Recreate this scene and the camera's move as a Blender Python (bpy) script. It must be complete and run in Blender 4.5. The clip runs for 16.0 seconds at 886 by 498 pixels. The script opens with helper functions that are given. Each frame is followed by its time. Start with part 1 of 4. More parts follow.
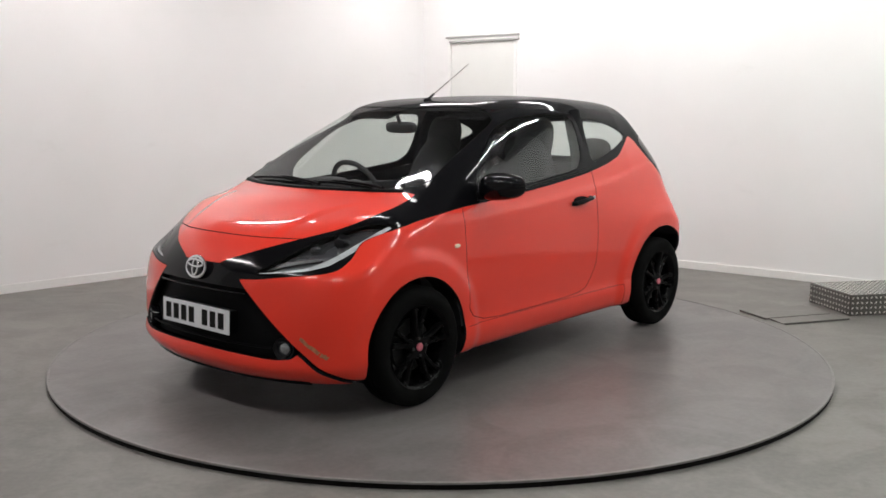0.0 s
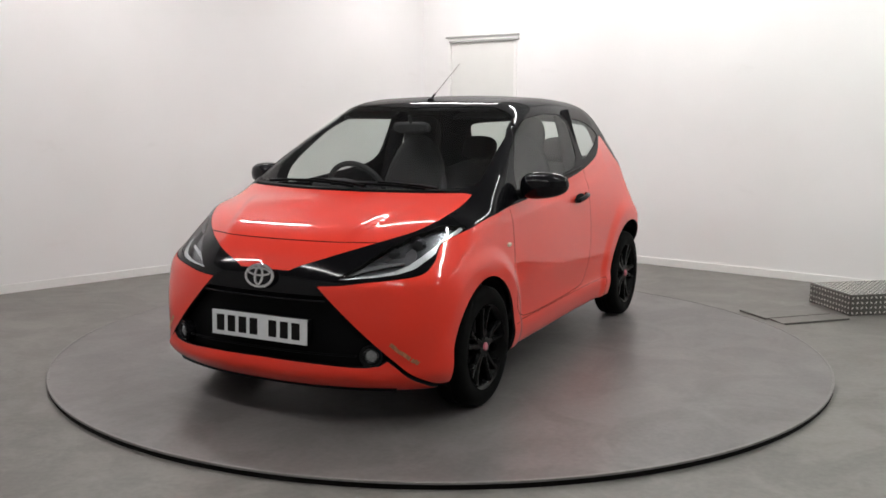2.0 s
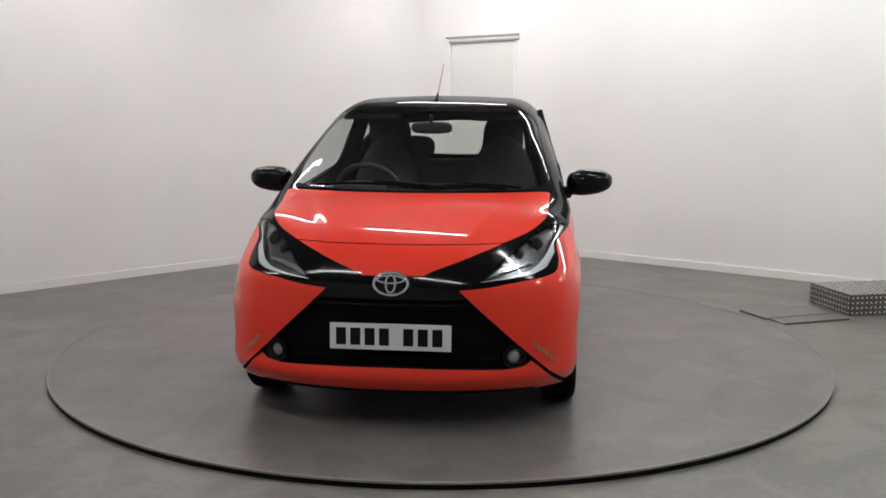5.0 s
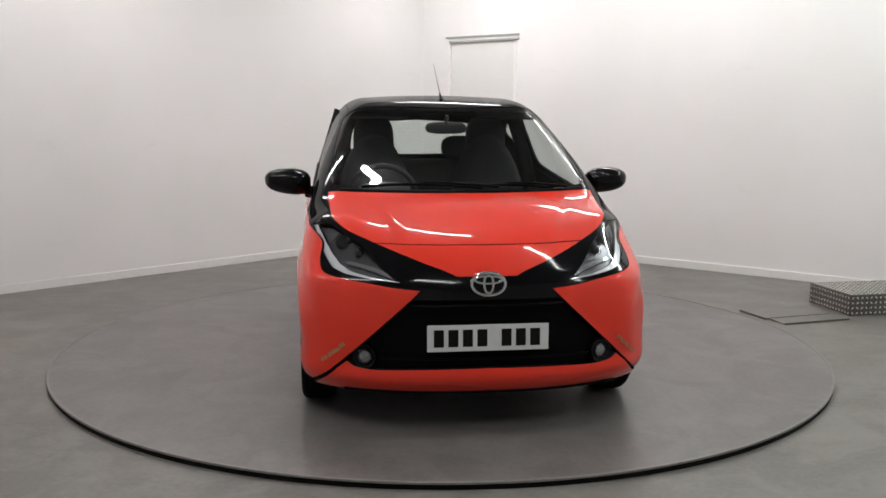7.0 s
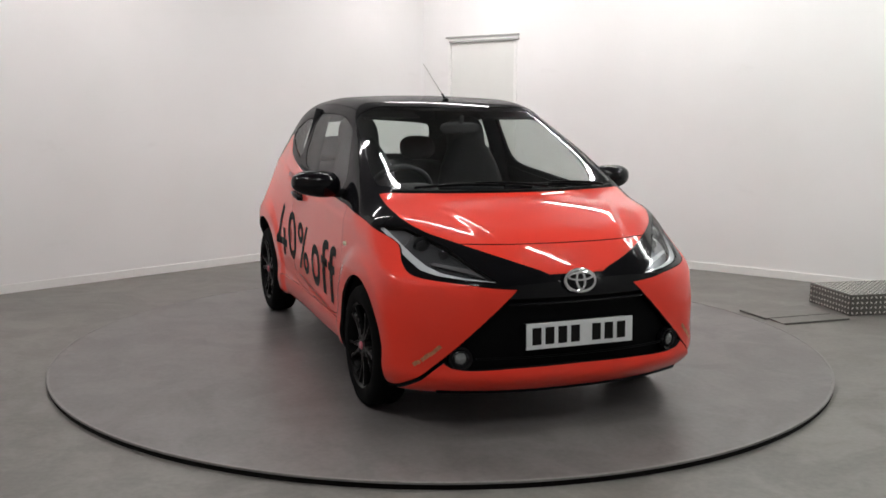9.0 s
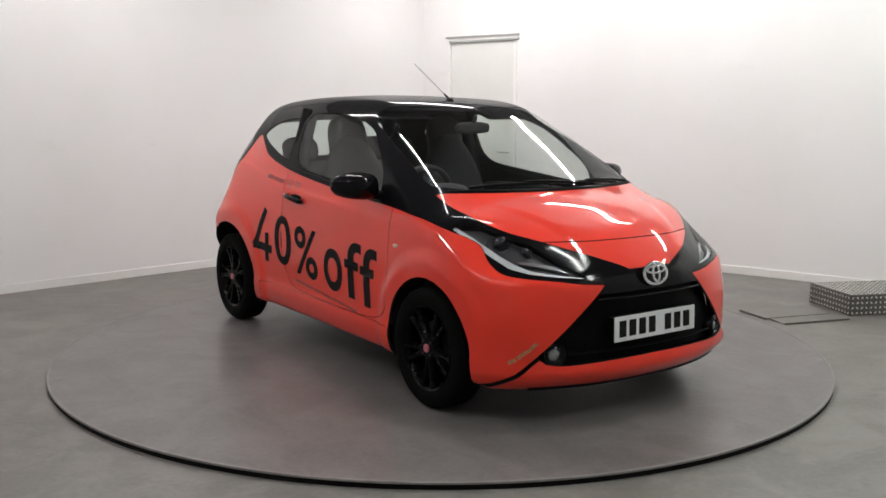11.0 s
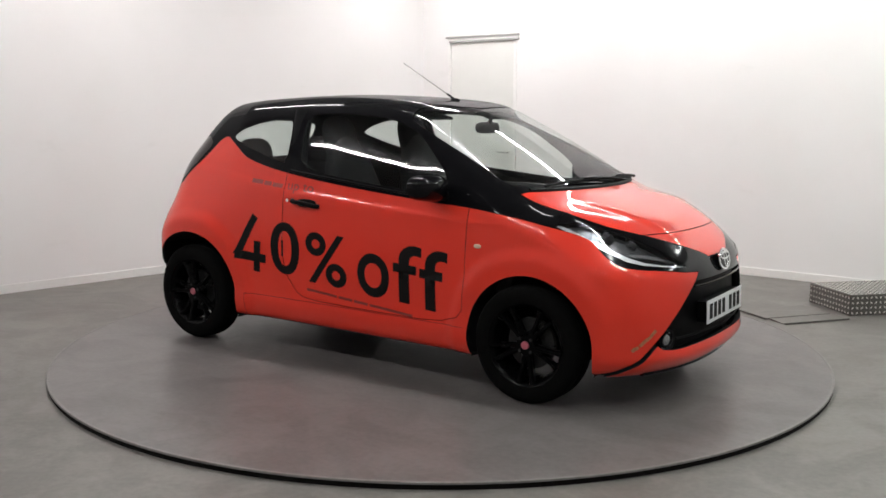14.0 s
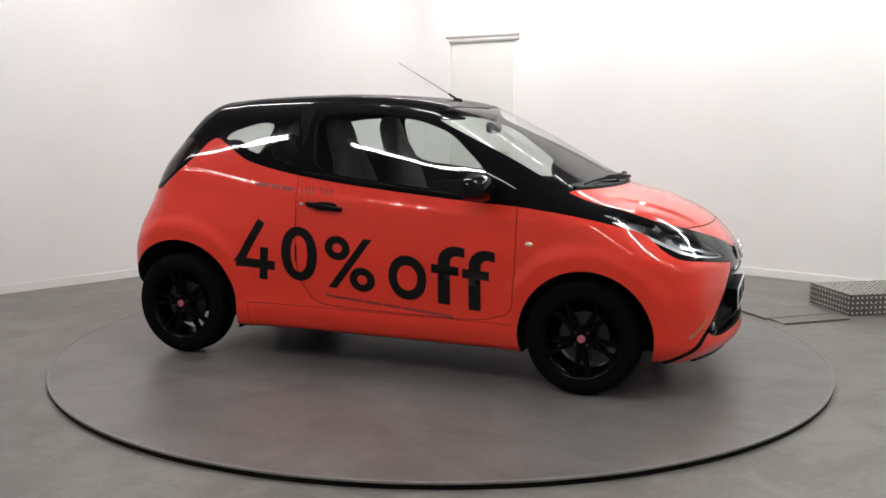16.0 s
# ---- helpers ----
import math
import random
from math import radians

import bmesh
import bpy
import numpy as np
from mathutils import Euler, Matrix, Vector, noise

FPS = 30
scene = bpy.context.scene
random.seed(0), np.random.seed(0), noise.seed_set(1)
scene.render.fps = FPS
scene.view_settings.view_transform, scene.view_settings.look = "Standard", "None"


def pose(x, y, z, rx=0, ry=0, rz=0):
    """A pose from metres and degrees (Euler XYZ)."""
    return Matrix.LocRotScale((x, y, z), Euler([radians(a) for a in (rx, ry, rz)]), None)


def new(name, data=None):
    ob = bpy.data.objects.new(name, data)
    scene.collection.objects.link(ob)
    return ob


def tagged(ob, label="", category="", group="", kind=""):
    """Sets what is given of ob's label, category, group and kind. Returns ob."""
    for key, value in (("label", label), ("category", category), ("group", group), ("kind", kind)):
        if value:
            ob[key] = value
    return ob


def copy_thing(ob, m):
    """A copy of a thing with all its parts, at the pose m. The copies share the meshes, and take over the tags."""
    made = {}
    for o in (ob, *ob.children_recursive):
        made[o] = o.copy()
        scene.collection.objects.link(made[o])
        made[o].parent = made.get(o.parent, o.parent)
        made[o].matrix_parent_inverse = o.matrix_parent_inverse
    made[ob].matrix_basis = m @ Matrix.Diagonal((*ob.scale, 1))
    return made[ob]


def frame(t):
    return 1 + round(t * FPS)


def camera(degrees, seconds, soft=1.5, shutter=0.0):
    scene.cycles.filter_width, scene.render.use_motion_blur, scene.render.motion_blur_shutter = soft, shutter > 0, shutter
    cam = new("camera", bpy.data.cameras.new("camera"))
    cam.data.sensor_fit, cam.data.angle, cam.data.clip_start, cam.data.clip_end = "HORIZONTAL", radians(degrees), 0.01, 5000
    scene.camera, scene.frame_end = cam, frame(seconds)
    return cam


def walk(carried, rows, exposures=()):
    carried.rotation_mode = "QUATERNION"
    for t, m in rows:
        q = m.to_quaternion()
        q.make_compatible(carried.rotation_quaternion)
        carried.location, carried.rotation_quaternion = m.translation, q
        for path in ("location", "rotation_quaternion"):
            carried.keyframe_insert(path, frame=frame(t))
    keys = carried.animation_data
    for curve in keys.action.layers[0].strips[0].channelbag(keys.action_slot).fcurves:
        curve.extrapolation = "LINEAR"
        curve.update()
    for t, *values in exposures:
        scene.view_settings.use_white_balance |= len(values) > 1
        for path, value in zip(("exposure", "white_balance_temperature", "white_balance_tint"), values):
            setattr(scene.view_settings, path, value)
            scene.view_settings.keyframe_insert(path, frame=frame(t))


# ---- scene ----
import itertools

# ---- camera: it stands still ----
cam = camera(50.25, 16.0, soft=1.6)
EYE = (0.0, -5.637, 1.4225)
PITCH, YAW, ROLL = 8.326, 0.108, 0.222
AIM = pose(*EYE, 90 - PITCH, 0, -YAW) @ pose(0, 0, 0, 0, 0, ROLL)
walk(cam, [(0.0, AIM), (16.0, AIM)], exposures=[(0.0, 0.06), (3.5, -0.10), (7.0, -0.15), (9.0, -0.14), (11.5, 0.0), (14.0, 0.08), (16.0, 0.12)])

# ---- plan ----
DECK = 0.03                      # top of the turntable above the floor
RADIUS = 2.231
CEILING = 3.2
CORNER = Vector((-0.197, 4.803, 0))
RIGHT = Vector((0.7927, -0.6096, 0))
LEFT = Vector((-0.7060, -0.7082, 0))
SIDE = 9.3

# ---- world: a closed room, only a trace of ambient light ----
world = bpy.data.worlds.new("world")
scene.world = world
world.use_nodes = True
world.node_tree.nodes["Background"].inputs[0].default_value = (0.9, 0.95, 1.0, 1)
world.node_tree.nodes["Background"].inputs[1].default_value = 0.02
LAMP_POWER = 62.0


# ---- materials ----
def material(name):
    m = bpy.data.materials.new(name)
    m.use_nodes = True
    nt = m.node_tree
    return m, nt, nt.nodes["Principled BSDF"]


def coords(nt, scale=1.0, space="Object"):
    tc = nt.nodes.new("ShaderNodeTexCoord")
    mp = nt.nodes.new("ShaderNodeMapping")
    mp.inputs["Scale"].default_value = (scale,) * 3 if not isinstance(scale, tuple) else scale
    nt.links.new(tc.outputs[space], mp.inputs["Vector"])
    return mp.outputs["Vector"]


def noise_tex(nt, vec, scale, detail=4.0, rough=0.55, warp=0.0):
    n = nt.nodes.new("ShaderNodeTexNoise")
    n.inputs["Scale"].default_value = scale
    n.inputs["Detail"].default_value = detail
    n.inputs["Roughness"].default_value = rough
    n.inputs["Distortion"].default_value = warp
    nt.links.new(vec, n.inputs["Vector"])
    return n.outputs["Fac"]


def ramp(nt, fac, stops):
    r = nt.nodes.new("ShaderNodeValToRGB")
    r.color_ramp.interpolation = "EASE"
    el = r.color_ramp.elements
    while len(el) < len(stops):
        el.new(0.5)
    for e, (p, c) in zip(el, stops):
        e.position, e.color = p, (*c, 1) if len(c) == 3 else c
    nt.links.new(fac, r.inputs["Fac"])
    return r.outputs["Color"]


def mix(nt, fac, a, b, blend="MIX"):
    m = nt.nodes.new("ShaderNodeMix")
    m.data_type, m.blend_type = "RGBA", blend
    for socket, v in ((m.inputs[0], fac), (m.inputs[6], a), (m.inputs[7], b)):
        if hasattr(v, "is_output"):
            nt.links.new(v, socket)
        else:
            socket.default_value = v if not isinstance(v, tuple) else (*v, 1)
    return m.outputs[2]


def bump(nt, bsdf, height, strength, distance):
    b = nt.nodes.new("ShaderNodeBump")
    b.inputs["Strength"].default_value = strength
    b.inputs["Distance"].default_value = distance
    nt.links.new(height, b.inputs["Height"])
    nt.links.new(b.outputs["Normal"], bsdf.inputs["Normal"])


def plain(name, color, rough=0.5, metal=0.0, coat=0.0, spec=0.5, grain=0.06, scale=40, relief=0.0):
    """A plain surface with a little uneven tone and roughness."""
    m, nt, b = material(name)
    v = coords(nt)
    n = noise_tex(nt, v, scale)
    wide = noise_tex(nt, v, scale * 0.12, 2)
    lo = tuple(c * (1 - grain) for c in color)
    hi = tuple(min(1, c * (1 + grain)) for c in color)
    tone = mix(nt, 0.4, ramp(nt, n, [(0.3, lo), (0.7, hi)]), ramp(nt, wide, [(0.3, lo), (0.7, hi)]))
    nt.links.new(tone, b.inputs["Base Color"])
    b.inputs["Metallic"].default_value = metal
    b.inputs["Coat Weight"].default_value = coat
    b.inputs["Coat Roughness"].default_value = 0.03
    b.inputs["Specular IOR Level"].default_value = spec
    r = ramp(nt, wide, [(0.3, (rough * 0.9,) * 3), (0.7, (min(1, rough * 1.12),) * 3)])
    nt.links.new(r, b.inputs["Roughness"])
    if relief:
        bump(nt, b, n, 0.4, relief)
    return m


def wall_paint():
    m, nt, b = material("wall_paint")
    v = coords(nt)
    blot = noise_tex(nt, v, 0.7, 3)
    fine = noise_tex(nt, v, 60, 3)
    tone = ramp(nt, blot, [(0.3, (0.80, 0.795, 0.785)), (0.7, (0.84, 0.835, 0.83))])
    scuff = noise_tex(nt, coords(nt, (1.0, 1.0, 3.0)), 1.6, 5, 0.6)
    tone = mix(nt, ramp(nt, scuff, [(0.62, (0, 0, 0)), (0.8, (0.35, 0.35, 0.35))]), tone, (0.66, 0.65, 0.63))
    nt.links.new(tone, b.inputs["Base Color"])
    b.inputs["Roughness"].default_value = 0.6
    b.inputs["Specular IOR Level"].default_value = 0.3
    bump(nt, b, fine, 0.15, 0.002)
    return m


def concrete(name, lo, hi, rough):
    m, nt, b = material(name)
    v = coords(nt)
    big = noise_tex(nt, v, 0.9, 5, 0.6)
    streak = noise_tex(nt, coords(nt, (0.6, 2.2, 1.0)), 1.5, 5, 0.62)
    fine = noise_tex(nt, v, 35, 4)
    tone = mix(nt, 0.5, ramp(nt, big, [(0.3, lo), (0.7, hi)]), ramp(nt, streak, [(0.32, lo), (0.68, hi)]))
    cloud = noise_tex(nt, v, 2.3, 6, 0.6, 1.2)
    tone = mix(nt, 0.45, tone, ramp(nt, cloud, [(0.38, lo), (0.64, hi)]))
    tone = mix(nt, 0.2, tone, ramp(nt, fine, [(0.3, lo), (0.7, hi)]))
    nt.links.new(tone, b.inputs["Base Color"])
    soft = noise_tex(nt, v, 1.7, 4, 0.5)
    r = ramp(nt, soft, [(0.0, (rough - 0.08,) * 3), (1.0, (rough + 0.12,) * 3)])
    r.node.color_ramp.interpolation = "LINEAR"
    nt.links.new(r, b.inputs["Roughness"])
    bump(nt, b, fine, 0.12, 0.002)
    return m


def car_paint(name, color, flake, coat=1.0):
    m, nt, b = material(name)
    v = coords(nt)
    fl = noise_tex(nt, v, 900, 1)
    wide = noise_tex(nt, v, 2.5, 3)
    c2 = tuple(min(1, c * 1.12) for c in color)
    tone = mix(nt, flake, mix(nt, wide, color, c2), ramp(nt, fl, [(0.35, color), (0.65, c2)]))
    nt.links.new(tone, b.inputs["Base Color"])
    b.inputs["Roughness"].default_value = 0.42 if flake > 0.4 else 0.6
    b.inputs["Coat Weight"].default_value = coat
    b.inputs["Coat Roughness"].default_value = 0.025
    b.inputs["Coat IOR"].default_value = 1.42
    b.inputs["Specular IOR Level"].default_value = 0.15 if flake > 0.4 else 0.02
    bump(nt, b, noise_tex(nt, v, 45, 2), 0.02, 0.0005)
    return m


def window_glass(name, tint, base=0.07):
    m, nt, b = material(name)
    nt.nodes.remove(b)
    face = nt.nodes.new("ShaderNodeLayerWeight")
    face.inputs["Blend"].default_value = 0.5
    power = nt.nodes.new("ShaderNodeMath")
    power.operation = "POWER"
    power.inputs[1].default_value = 4.5
    nt.links.new(face.outputs["Facing"], power.inputs[0])
    fres = nt.nodes.new("ShaderNodeMath")
    fres.operation = "MULTIPLY_ADD"
    fres.inputs[1].default_value, fres.inputs[2].default_value = 0.5, base
    nt.links.new(power.outputs[0], fres.inputs[0])
    clear = nt.nodes.new("ShaderNodeBsdfTransparent")
    clear.inputs[0].default_value = (*tint, 1)
    gloss = nt.nodes.new("ShaderNodeBsdfGlossy")
    gloss.inputs["Roughness"].default_value = 0.01
    mx = nt.nodes.new("ShaderNodeMixShader")
    nt.links.new(fres.outputs[0], mx.inputs[0])
    nt.links.new(clear.outputs[0], mx.inputs[1])
    nt.links.new(gloss.outputs[0], mx.inputs[2])
    nt.links.new(mx.outputs[0], nt.nodes["Material Output"].inputs[0])
    return m


def glow(name, color, strength):
    m, nt, b = material(name)
    b.inputs["Base Color"].default_value = (*color, 1)
    b.inputs["Emission Color"].default_value = (*color, 1)
    b.inputs["Emission Strength"].default_value = strength
    return m


WALL = wall_paint()
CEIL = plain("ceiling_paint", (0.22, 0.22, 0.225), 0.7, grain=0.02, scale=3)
TRIM = plain("white_trim", (0.82, 0.82, 0.80), 0.4, grain=0.03)
DARKWALL = plain("grey_wall_paint", (0.32, 0.315, 0.31), 0.7, grain=0.04, scale=3)
DOOR = plain("door_paint", (0.74, 0.75, 0.72), 0.45, grain=0.02, scale=4)
ALU = plain("dull_aluminium", (0.36, 0.37, 0.345), 0.5, 0.1)
FLOOR = concrete("floor_concrete", (0.105, 0.098, 0.090), (0.215, 0.202, 0.186), 0.42)
DECKING = concrete("deck_coating", (0.092, 0.084, 0.083), (0.192, 0.177, 0.174), 0.33)
RIMSTEEL = plain("dull_rim_steel", (0.20, 0.188, 0.182), 0.45, 0.0, grain=0.15)
DARKSTEEL = plain("dark_steel", (0.05, 0.05, 0.05), 0.5, 0.8, grain=0.2)
STEEL = plain("worn_steel", (0.45, 0.44, 0.42), 0.35, 0.9, grain=0.15)
GAP = plain("dark_rubber", (0.006, 0.005, 0.005), 0.8, spec=0.1)
CHEQUER = plain("chequer_aluminium", (0.13, 0.125, 0.115), 0.5, 0.5, grain=0.2)
TREAD = plain("polished_tread", (0.72, 0.71, 0.67), 0.32, 0.9, grain=0.15)
RED = car_paint("orange_red_paint", (0.73, 0.036, 0.018), 0.5)
BLACK = car_paint("black_paint", (0.003, 0.003, 0.004), 0.3, 0.36)
TRIMBLACK = plain("satin_black_plastic", (0.004, 0.004, 0.0045), 0.42, grain=0.15, spec=0.05)
GLOSSBLACK = plain("gloss_black_plastic", (0.004, 0.004, 0.005), 0.10, grain=0.1, spec=0.25)
LINING = plain("dark_lining", (0.010, 0.010, 0.011), 0.85, spec=0.1)
CABIN = plain("cabin_plastic", (0.03, 0.03, 0.032), 0.65, grain=0.12, spec=0.25)
CLOTH = plain("seat_cloth", (0.02, 0.02, 0.022), 0.9, grain=0.2, scale=160, relief=0.001)
CHROME = plain("chrome", (0.82, 0.82, 0.83), 0.08, 1.0, grain=0.02)
SILVER = plain("silver_reflector", (0.62, 0.63, 0.65), 0.18, 0.9)
FOGLENS = plain("fog_lens", (0.34, 0.35, 0.36), 0.22, 0.8, grain=0.25, scale=60)
SMOKED = plain("dark_chrome", (0.05, 0.05, 0.055), 0.12, 0.9)
BOWL = plain("lamp_bowl_grey", (0.19, 0.19, 0.205), 0.26, 0.85, grain=0.12)
TYRE = plain("tyre_rubber", (0.0035, 0.0035, 0.0035), 0.85, grain=0.2, spec=0.06)
RIMBLACK = plain("gloss_black_alloy", (0.0018, 0.0018, 0.002), 0.26, spec=0.08)
CAPRED = plain("magenta_red_cap", (0.50, 0.12, 0.16), 0.35, coat=0.3)
PLATE = plain("white_plate", (0.68, 0.69, 0.70), 0.35, grain=0.03)
INK = plain("black_vinyl", (0.008, 0.007, 0.007), 0.6, spec=0.12)
INK_FADED = plain("faded_vinyl", (0.26, 0.025, 0.018), 0.5)
GUIDE = plain("frosted_light_guide", (0.72, 0.73, 0.75), 0.25, 0.3, coat=0.5, grain=0.02)
SMEAR = plain("beige_residue", (0.42, 0.16, 0.075), 0.8, grain=0.4, scale=90)
TAIL = plain("smoked_red_lens", (0.010, 0.002, 0.002), 0.12, coat=0.3, spec=0.2)
AMBER = plain("clear_amber_lens", (0.75, 0.55, 0.40), 0.12, coat=1.0)
SCREEN = window_glass("clear_screen_glass", (0.90, 0.94, 0.92))
SIDEGLASS = window_glass("side_glass", (0.82, 0.87, 0.85))
LENS = window_glass("lamp_lens", (0.92, 0.94, 0.95))
GLOW_WARM = glow("warm_tube_glow", (1.0, 0.948, 0.948), LAMP_POWER * 1.12)
GLOW_COOL = glow("cool_tube_glow", (0.975, 1.0, 0.965), LAMP_POWER * 1.15)
GLOW = glow("tube_glow", (1.0, 0.985, 0.975), LAMP_POWER)


# ---- mesh helpers ----
def mesh_of(name, verts, faces, smooth=False):
    me = bpy.data.meshes.new(name)
    me.from_pydata([tuple(v) for v in verts], [], [tuple(int(i) for i in f) for f in faces])
    me.polygons.foreach_set("use_smooth", [smooth] * len(me.polygons))
    me.update()
    return me


def part(name, bm, mat, parent=None, label="", smooth=False, bevel=0.0, m=None):
    """Links a bmesh as one mesh object, under a parent if one is given."""
    if bevel:
        bmesh.ops.bevel(bm, geom=list(bm.edges), offset=bevel, segments=2, affect="EDGES", profile=0.6)
    bmesh.ops.recalc_face_normals(bm, faces=bm.faces)
    me = bpy.data.meshes.new(name)
    bm.to_mesh(me)
    bm.free()
    if smooth:
        me.shade_smooth()
        me.set_sharp_from_angle(angle=radians(38))
    me.materials.append(mat)
    ob = new(name, me)
    if parent:
        ob.parent = parent
    if m is not None:
        ob.matrix_basis = m
    if label:
        tagged(ob, label)
    return ob


def box(size, at=(0, 0, 0), turn=None, bm=None):
    bm = bm or bmesh.new()
    mt = Matrix.Translation(at) @ (turn or Matrix()) @ Matrix.Diagonal((*size, 1))
    bmesh.ops.create_cube(bm, size=1, matrix=mt)
    return bm


def prism(points, z0, z1, bm=None):
    """An upright prism over a flat outline."""
    bm = bm or bmesh.new()
    lo = [bm.verts.new((p[0], p[1], z0)) for p in points]
    hi = [bm.verts.new((p[0], p[1], z1)) for p in points]
    n = len(points)
    bm.faces.new(lo[::-1])
    bm.faces.new(hi)
    for i in range(n):
        bm.faces.new((lo[i], lo[(i + 1) % n], hi[(i + 1) % n], hi[i]))
    return bm


def lathe(profile, steps=48, axis="Y", bm=None, closed=False):
    """Turns (radius, along) points about an axis."""
    bm = bm or bmesh.new()
    rings = []
    for k in range(steps):
        a = 2 * math.pi * k / steps
        ring = []
        for r, h in profile:
            c, s = r * math.cos(a), r * math.sin(a)
            ring.append(bm.verts.new({"Y": (c, h, s), "Z": (c, s, h), "X": (h, c, s)}[axis]))
        rings.append(ring)
    n = len(profile)
    for k in range(steps):
        a, b = rings[k], rings[(k + 1) % steps]
        for i in range(n if closed else n - 1):
            j = (i + 1) % n
            bm.faces.new((a[i], a[j], b[j], b[i]))
    if not closed:
        bmesh.ops.remove_doubles(bm, verts=bm.verts, dist=1e-5)
    return bm


def tube(points, radius, sides=8, bm=None, taper=1.0):
    """A round bar along points."""
    bm = bm or bmesh.new()
    pts = [Vector(p) for p in points]
    rings = []
    for i, p in enumerate(pts):
        d = (pts[min(i + 1, len(pts) - 1)] - pts[max(i - 1, 0)]).normalized()
        u = d.orthogonal().normalized() if i == 0 else (u - d * u.dot(d)).normalized()
        w = d.cross(u)
        r = radius * (1 + (taper - 1) * i / max(1, len(pts) - 1))
        rings.append([bm.verts.new(p + (u * math.cos(a) + w * math.sin(a)) * r)
                      for a in (2 * math.pi * k / sides for k in range(sides))])
    for a, b in zip(rings, rings[1:]):
        for k in range(sides):
            bm.faces.new((a[k], a[(k + 1) % sides], b[(k + 1) % sides], b[k]))
    bm.faces.new(rings[0][::-1])
    bm.faces.new(rings[-1])
    return bm


def blob(radii, at=(0, 0, 0), power=2.5, seg=24, ring=14, bm=None):
    """A rounded cushion (superellipsoid)."""
    bm = bm or bmesh.new()
    s = bmesh.ops.create_uvsphere(bm, u_segments=seg, v_segments=ring, radius=1)
    for v in s["verts"]:
        c = v.co
        k = (abs(c.x) ** power + abs(c.y) ** power + abs(c.z) ** power) ** (-1 / power)
        v.co = Vector((c.x * k * radii[0], c.y * k * radii[1], c.z * k * radii[2])) + Vector(at)
    return bm


# ---- room ----
def structure(ob, label, category):
    return tagged(ob, label, category, kind="structure")


def wall_between(name, a, b, holes=(), thick=0.15, label="white painted plain wall", paint=None):
    """An upright wall from a to b, its inner face on that line, with openings (start, end, top) through it."""
    d = (b - a)
    length = d.length
    m = Matrix.Translation(a) @ Matrix.Rotation(math.atan2(d.y, d.x), 4, "Z")
    bm = bmesh.new()
    x = 0.0
    for s, e, top in holes:
        box((s - x, thick, CEILING), ((s + x) / 2, thick / 2, CEILING / 2), bm=bm)
        box((e - s, thick, CEILING - top), ((e + s) / 2, thick / 2, (CEILING + top) / 2), bm=bm)
        x = e
    box((length - x, thick, CEILING), ((length + x) / 2, thick / 2, CEILING / 2), bm=bm)
    ob = part(name, bm, paint or WALL, m=m)
    structure(ob, label, "wall")
    return ob, m, length


END_R = CORNER + RIGHT * SIDE
END_L = CORNER + LEFT * SIDE
NEAR = CORNER + RIGHT * SIDE + LEFT * SIDE
# door opening along the right-hand wall
DOOR_A, DOOR_B, DOOR_TOP = 0.34, 1.205, 2.13
wall_e, M_E, len_e = wall_between("wall_east", CORNER, END_R, [(DOOR_A, DOOR_B, DOOR_TOP)])
wall_w, M_W, len_w = wall_between("wall_west", END_L, CORNER)
# Unseen walls added behind the camera; their grey keeps the car's reflections dark
wall_between("wall_south_east", END_R, NEAR, label="plain grey wall added to close the unseen side", paint=DARKWALL)
wall_between("wall_south_west", NEAR, END_L, label="plain grey wall added to close the unseen side", paint=DARKWALL)

outline = [CORNER, END_R, NEAR, END_L]
mid = sum(outline, Vector()) / 4
big = [mid + (p - mid) * 1.03 for p in outline]
structure(part("floor", prism(big[::-1], -0.12, 0.0), FLOOR), "grey sealed concrete floor with faint smears", "floor")
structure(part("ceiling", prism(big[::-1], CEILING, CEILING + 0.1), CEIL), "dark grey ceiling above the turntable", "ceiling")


def baseboard(m, start, end):
    ob = part("baseboard", box((end - start, 0.012, 0.07), ((start + end) / 2, -0.006, 0.035)), TRIM, bevel=0.003, m=m)
    structure(ob, "low white skirting along the wall foot", "baseboard")


baseboard(M_E, 0.013, DOOR_A - 0.06)
baseboard(M_E, DOOR_B + 0.06, len_e - 0.02)
baseboard(M_W, 0.02, len_w - 0.013)


